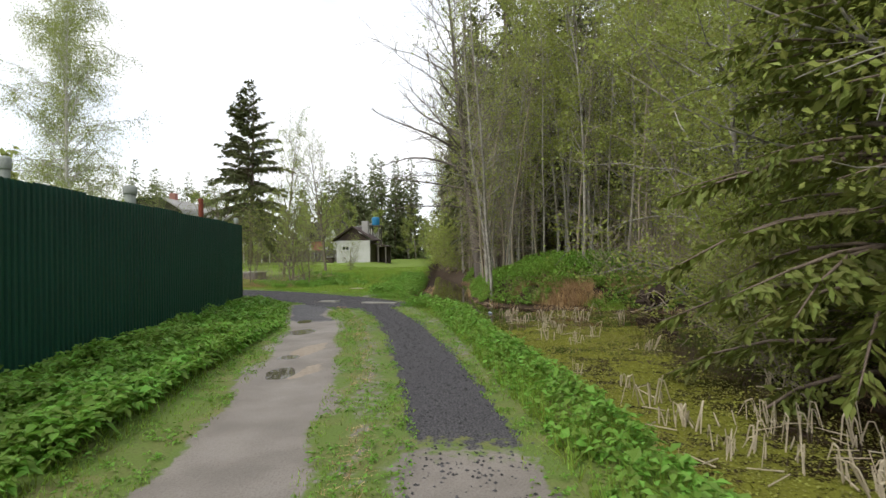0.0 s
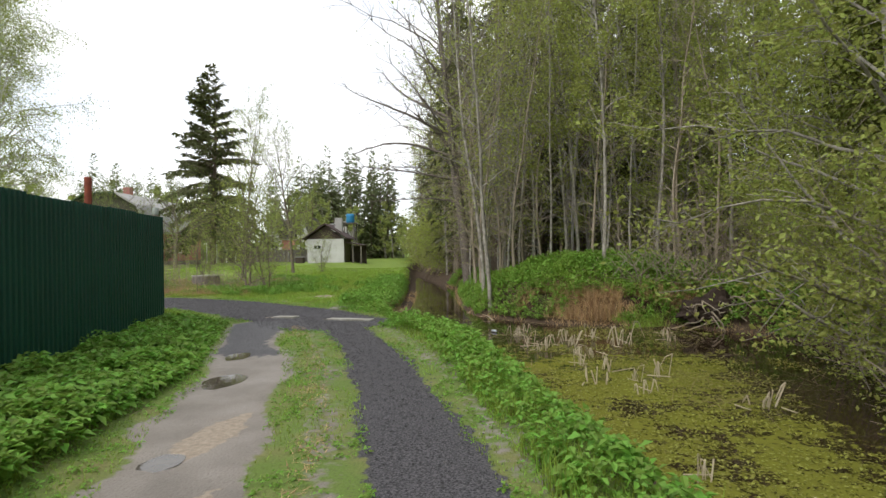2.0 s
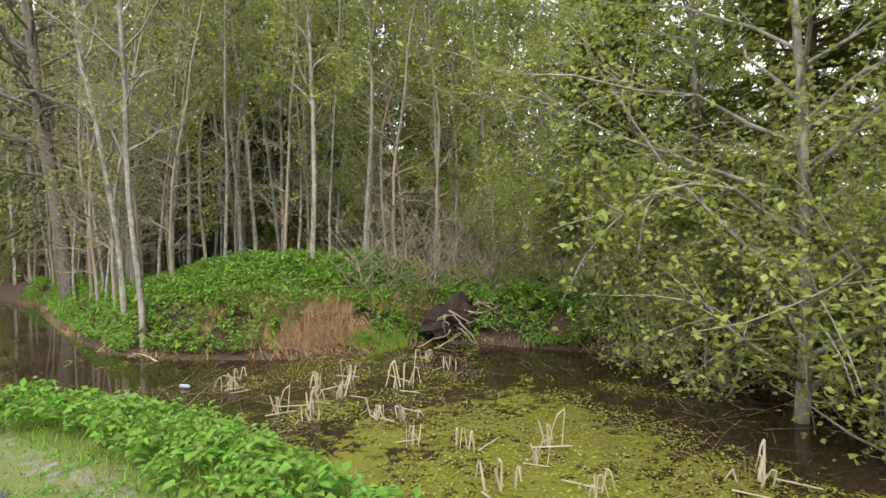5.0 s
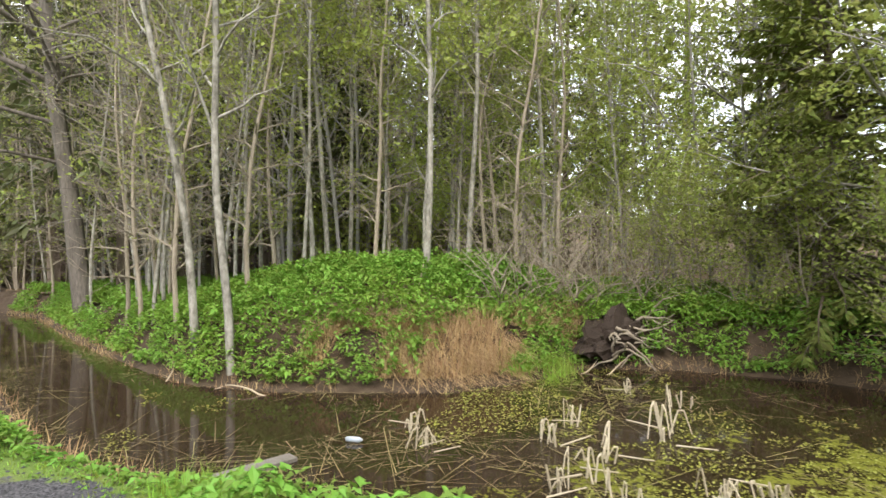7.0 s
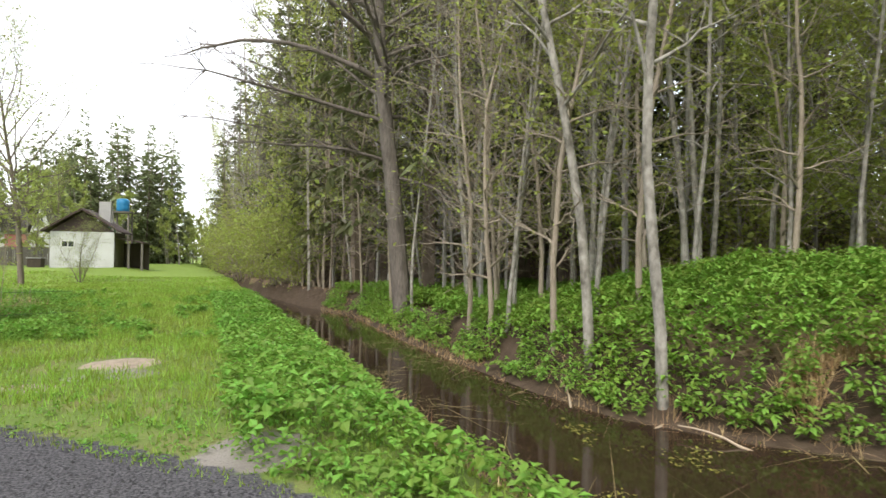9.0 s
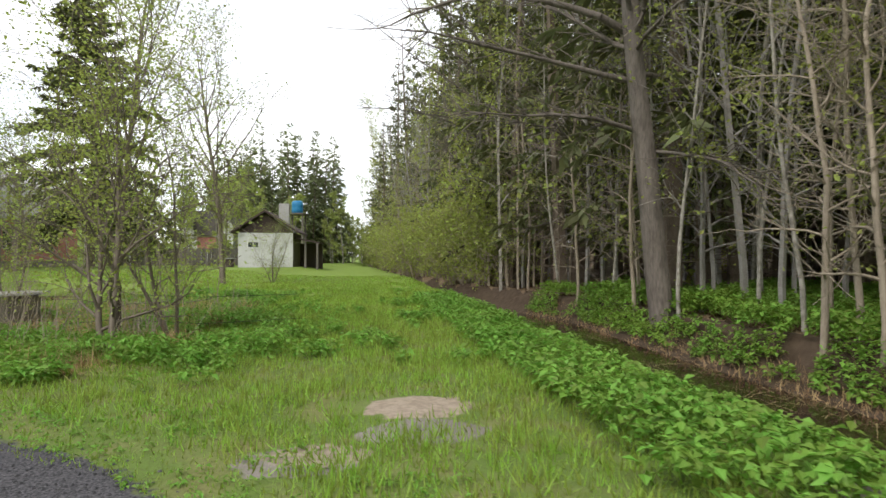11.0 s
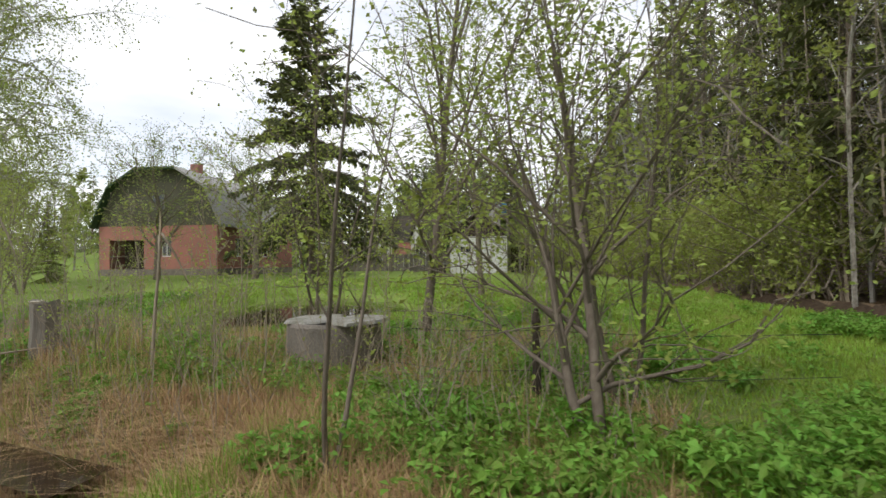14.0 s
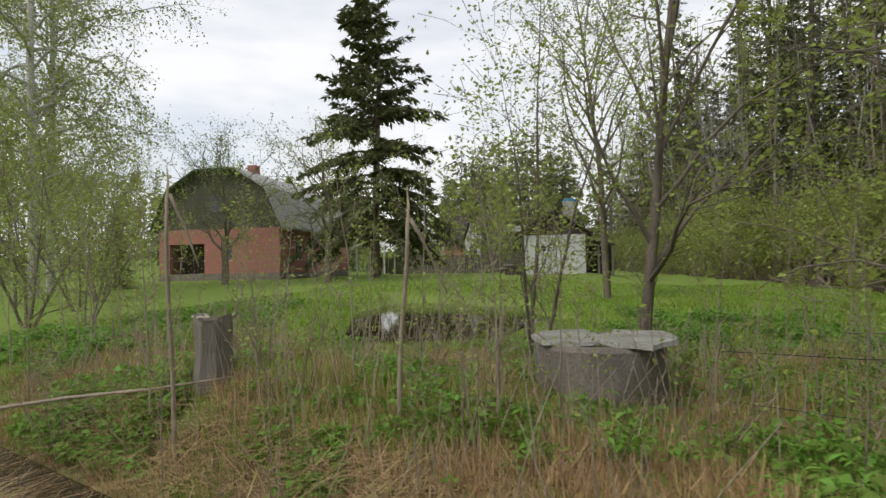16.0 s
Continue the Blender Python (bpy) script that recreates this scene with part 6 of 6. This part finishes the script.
P[:, 2] += (0.16 + 0.42 * clump + 0.28 * core) * rgg.uniform(0.1, 1.0, len(x)) ** 0.5 * sstep(-0.45, 0.25, sdw)
P[:, 2] = np.maximum(P[:, 2], WATER_Z + 0.06)
stuff("bank_weeds", np_mesh("bank_weeds", *rosettes(P, rgg.uniform(0.045, 0.088, len(x)), 6, rgg, 0.45), M["mound_leaf"]), "thick green ground cover on the wooded bank", "weeds")

# dead grass: hanging tussock, bank edges, roadside ditch
packs = []
x, y = scatter(26000, 1.5, 6.5, 18.8, 21, rgg)
sdw = water_sd(x, y)
keep = (sdw > 0.0) & (sdw < 0.75) & (vnoise(x, y, 1.5, 61) + 0.5 * np.exp(-((x - 3.4) / 0.8) ** 2) > 0.55)
P = on(x[keep], y[keep], 0.05)
packs.append(blades(P, rgg.uniform(0.2, 0.5, len(P)), 0.012, rgg, 0.9))
x, y = scatter(90000, -18, -8.5, 25.2, 29.8, rgg)
dd = line_dist(x, y, SIDE_DITCH)
keep = (vnoise(x, y, 1.0, 62) * 0.7 + vnoise(x, y, 4, 63) * 0.3 + 0.3 * np.exp(-(((x + 11.6) / 1.5) ** 2) - ((y - 26.7) / 0.7) ** 2) + 0.25 * np.exp(-(((x + 14.0) / 1.3) ** 2) - ((y - 26.9) / 0.5) ** 2) > 0.47) & (dd > 0.1)
P = on(x[keep], y[keep])
packs.append(blades(P, rgg.uniform(0.10, 0.34, len(P)), 0.009, rgg, 2.4))
x, y = scatter(110000, -3, 8, 3, 36, rgg)
sdw = water_sd(x, y)
keep = (sdw > -0.3) & (sdw < 0.3) & (vnoise(x, y, 2.2, 64) > 0.42)
P = on(x[keep], y[keep])
P[:, 2] = np.maximum(P[:, 2], WATER_Z)
packs.append(blades(P, rgg.uniform(0.06, 0.25, len(P)), 0.010, rgg, 1.2))
x, y = scatter(60000, -4, 3.5, 3, 17.5, rgg)
mid = np.abs(line_dist(x, y, RUT) - line_dist(x, y, STONY))
keep = (mid < 0.28) & (line_dist(x, y, RUT) < 1.2) & (vnoise(x, y, 1.3, 67) > 0.45)
P = on(x[keep], y[keep], 0.004)
packs.append(blades(P, rgg.uniform(0.02, 0.05, len(P)), 0.009, rgg, 2.0))
stuff("dead_grass", joined("dead_grass", packs, [M["dead_grass"]] * 4), "dry straw-coloured dead grass along the banks", "grass")

# tall fresh grass by the roadside ditch
x, y = scatter(60000, -18, -8, 25, 31, rgg)
keep = (vnoise(x, y, 0.8, 66) - 0.25 * np.exp(-(((x + 11.6) / 1.5) ** 2) - ((y - 26.9) / 0.8) ** 2) > 0.6) & (line_dist(x, y, SIDE_DITCH) > 0.2)
P = on(x[keep], y[keep])
stuff("tall_grass", np_mesh("tall_grass", *blades(P, rgg.uniform(0.10, 0.3, len(P)), 0.009, rgg, 0.6), M["grass_blade"]), "taller fresh grass in the roadside rough", "grass")

# tufts: bunches of longer blades that break up the turf, and arching tussocks of dead grass
def tufts(cx, cy, count, spread, tall, width, lean):
    n = len(cx)
    px = np.repeat(cx, count) + rgg.normal(0, 1, n * count) * np.repeat(spread, count)
    py = np.repeat(cy, count) + rgg.normal(0, 1, n * count) * np.repeat(spread, count)
    hh = np.repeat(tall, count) * rgg.uniform(0.45, 1.2, n * count)
    return blades(on(px, py, -0.01), hh, width, rgg, lean)


x, y = scatter(2600, -19, 0, 17, 40, rgg)
nearx = np.interp(y, near_ys, near_xs)
keep = (road_gap(x, y) > 0.4) & (x < nearx - 0.6) & fence_side(x, y) & (line_dist(x, y, SIDE_DITCH) > 0.5) & ~inside(x, y, POND) & (vnoise(x, y, 0.7, 81) > 0.35)
keep &= np.hypot((x + 4.95) / 0.6, (y - 23.85) / 0.5) > 1.1
x, y = x[keep], y[keep]
stuff("grass_tufts", np_mesh("grass_tufts", *tufts(x, y, 46, rgg.uniform(0.05, 0.13, len(x)), rgg.uniform(0.08, 0.19, len(x)), 0.012, 0.9), M["grass_blade"]), "bunches of longer spring grass on the lawn", "grass")
x, y = scatter(900, -19, -8.3, 25.6, 31, rgg)
keep = (line_dist(x, y, SIDE_DITCH) > 0.35) & (vnoise(x, y, 0.9, 82) + 0.35 * np.exp(-(((x + 11.9) / 1.2) ** 2) - ((y - 27.6) / 0.9) ** 2) - 0.05 * np.maximum(0, y - 28.5) > 0.5)
x, y = x[keep], y[keep]
stuff("dead_tussocks", np_mesh("dead_tussocks", *tufts(x, y, 60, rgg.uniform(0.05, 0.12, len(x)), rgg.uniform(0.18, 0.42, len(x)), 0.011, 1.3), M["dead_grass"]), "arching tussocks of dry dead grass", "grass")
x, y = scatter(330, -19, -6.5, 25.3, 30.5, rgg)
keep = (line_dist(x, y, SIDE_DITCH) > 0.5) & (vnoise(x, y, 0.8, 83) > 0.58)
cx, cy = np.repeat(x[keep], 40), np.repeat(y[keep], 40)
cx, cy = cx + rgg.normal(0, 0.16, len(cx)), cy + rgg.normal(0, 0.16, len(cy))
P = on(cx, cy, 0.02)
P[:, 2] += rgg.uniform(0.0, 0.26, len(P))
stuff("weed_clumps", np_mesh("weed_clumps", *rosettes(P, rgg.uniform(0.035, 0.08, len(P)), 5, rgg, 0.45), M["weed_leaf"]), "clumps of fresh broad-leaved weeds in the rough", "weeds")

x = rgg.uniform(2.5, 4.6, 30)
y = np.interp(x, [2.5, 3.0, 4.2, 4.6], [19.85, 19.5, 19.3, 19.35]) + rgg.uniform(0.0, 0.3, 30)
v, f = tufts(x, y, 50, np.full(30, 0.08), rgg.uniform(0.12, 0.22, 30), 0.016, 1.0)
v[2::3, 1] -= rgg.uniform(0.1, 0.45, len(v) // 3)
v[2::3, 2] -= rgg.uniform(0.05, 0.32, len(v) // 3)
v[:, 2] = np.maximum(v[:, 2], WATER_Z + 0.02)
stuff("bank_tussock", np_mesh("bank_tussock", v, f, M["dead_grass"]), "hanging rust-coloured tussock of dead grass on the bank", "grass")
x, y = scatter(16, 3.9, 4.9, 18.5, 19.3, rgg)
v, f = tufts(x, y, 40, np.full(16, 0.1), rgg.uniform(0.2, 0.42, 16), 0.010, 0.7)
v[:, 2] = np.maximum(v[:, 2], WATER_Z - 0.05) + 0.1
stuff("water_grass", np_mesh("water_grass", v, f, M["grass_blade"]), "fresh green grass standing in the shallows", "grass")

# grass between the weeds of the ditch's verge
x, y = scatter(90000, -1.5, 4.4, 2, 18, rgg)
nearx = np.interp(y, near_ys, near_xs)
keep = (x < nearx - 0.12) & (x > nearx - 1.0) & (road_gap(x, y) > 0.2) & (vnoise(x, y, 1.7, 68) > 0.35)
P = on(x[keep], y[keep])
stuff("verge_grass", np_mesh("verge_grass", *blades(P, rgg.uniform(0.10, 0.30, len(P)), 0.010, rgg, 0.5), M["grass_blade"]), "fresh grass among the weeds beside the ditch", "grass")

# floating weed
x, y = scatter(200000, -2.5, 7.6, 2, 30, rgg)
sdw = water_sd(x, y)
cl = vnoise(x, y, 0.55, 70) * 0.5 + vnoise(x, y, 2.0, 71) * 0.3 + vnoise(x, y, 7, 72) * 0.2
keep = (sdw < -0.02) & (cl + weed_mat(x, y) > 0.86)
x, y = x[keep], y[keep]
P = np.stack([x, y, np.full(len(x), WATER_Z + 0.006) + rgg.uniform(0, 0.012, len(x))], 1)
stuff("duckweed", np_mesh("duckweed", *leaves(P, rgg.uniform(0.012, 0.04, len(x)), rgg, up=0.985, aspect=0.85, fold=0.05), M["duckweed"]), "yellow-green floating pondweed on the ditch", "pondweed")
x, y = scatter(14000, -3.5, 6, 12, 36, rgg)
keep = (water_sd(x, y) < -0.02) & (vnoise(x, y, 1.1, 73) + 0.15 * sstep(-0.8, 0.0, water_sd(x, y)) > 0.52)
P = np.stack([x[keep], y[keep], np.full(keep.sum(), WATER_Z + 0.01)], 1)
v, f = blades(P, rgg.uniform(0.1, 0.3, len(P)), 0.012, rgg, 3.0)
v[2::3, 2] = WATER_Z + 0.012
stuff("floating_stalks", np_mesh("floating_stalks", v, f, M["debris"]), "matted dead stalks floating on the water", "plant debris")

# litter on the wood's floor
x, y = scatter(40000, -2, 14, 19, 40, rgg)
keep = (water_sd(x, y) > 0.6) & (x > np.interp(y, near_ys, near_xs) + 1)
P = on(x[keep], y[keep], 0.01)
stuff("leaf_litter", np_mesh("leaf_litter", *leaves(P, rgg.uniform(0.05, 0.11, len(P)), rgg, up=0.9, aspect=0.7), M["leaf_litter"]), "brown fallen leaves on the woodland floor", "leaf litter")

# gravel in the stony rut and on the road
x, y = scatter(90000, -11, 2.6, 3.2, 24.5, rgg)
dr = np.minimum(line_dist(x, y, STONY) + 10 * (y > 18), line_dist(x, y, ROAD) - 0.95)
keep = (dr < 0.42 + 0.12 * rgg.normal(size=len(x)) * 0.6) & (rgg.uniform(size=len(x)) < sstep(3.4, 6.5, y))
x, y = x[keep][:22000], y[keep][:22000]
s = rgg.uniform(0.006, 0.018, len(x))
o = np.array([[1, 0, 0], [0, 1, 0], [-1, 0, 0], [0, -1, 0], [0, 0, 0.7], [0, 0, -0.7]])
v = on(x, y, 0.002)[:, None] + o[None] * s[:, None, None] * rgg.uniform(0.6, 1.3, (len(x), 6, 1))
t = np.array([[0, 1, 4], [1, 2, 4], [2, 3, 4], [3, 0, 4], [1, 0, 5], [2, 1, 5], [3, 2, 5], [0, 3, 5]])
stuff("gravel", np_mesh("gravel", v.reshape(-1, 3), ((np.arange(len(x)) * 6)[:, None, None] + t[None]).reshape(-1, 3), M["pebble"]), "dark crushed stone in the wheel track", "gravel")


# puddles in the earth rut
def puddle(cx, cy, rx, ry, seed):
    rg = np.random.default_rng(seed)
    bm = bmesh.new()
    n = 26
    r = 0.95 + 0.10 * np.sin(np.arange(n) * 2 * math.pi / n * 2 + rg.uniform(0, 6)) + rg.uniform(-0.05, 0.05, n)
    bm.faces.new([bm.verts.new((rx * r[i] * math.cos(2 * math.pi * i / n), ry * r[i] * math.sin(2 * math.pi * i / n), 0.02)) for i in range(n)])
    me = bpy.data.meshes.new("puddle")
    bm.to_mesh(me)
    bm.free()
    me.materials.append(M["puddle_water"])
    ob = new("puddle", me)
    ob.matrix_basis = pose(cx, cy, z_at(cx, cy), 0, 0, 13)
    tagged(ob, "shallow muddy puddle in the earth wheel rut", "puddle", "puddles in the track", kind="structure")


for i, p in enumerate(PUDDLES):
    puddle(*p, 200 + i)
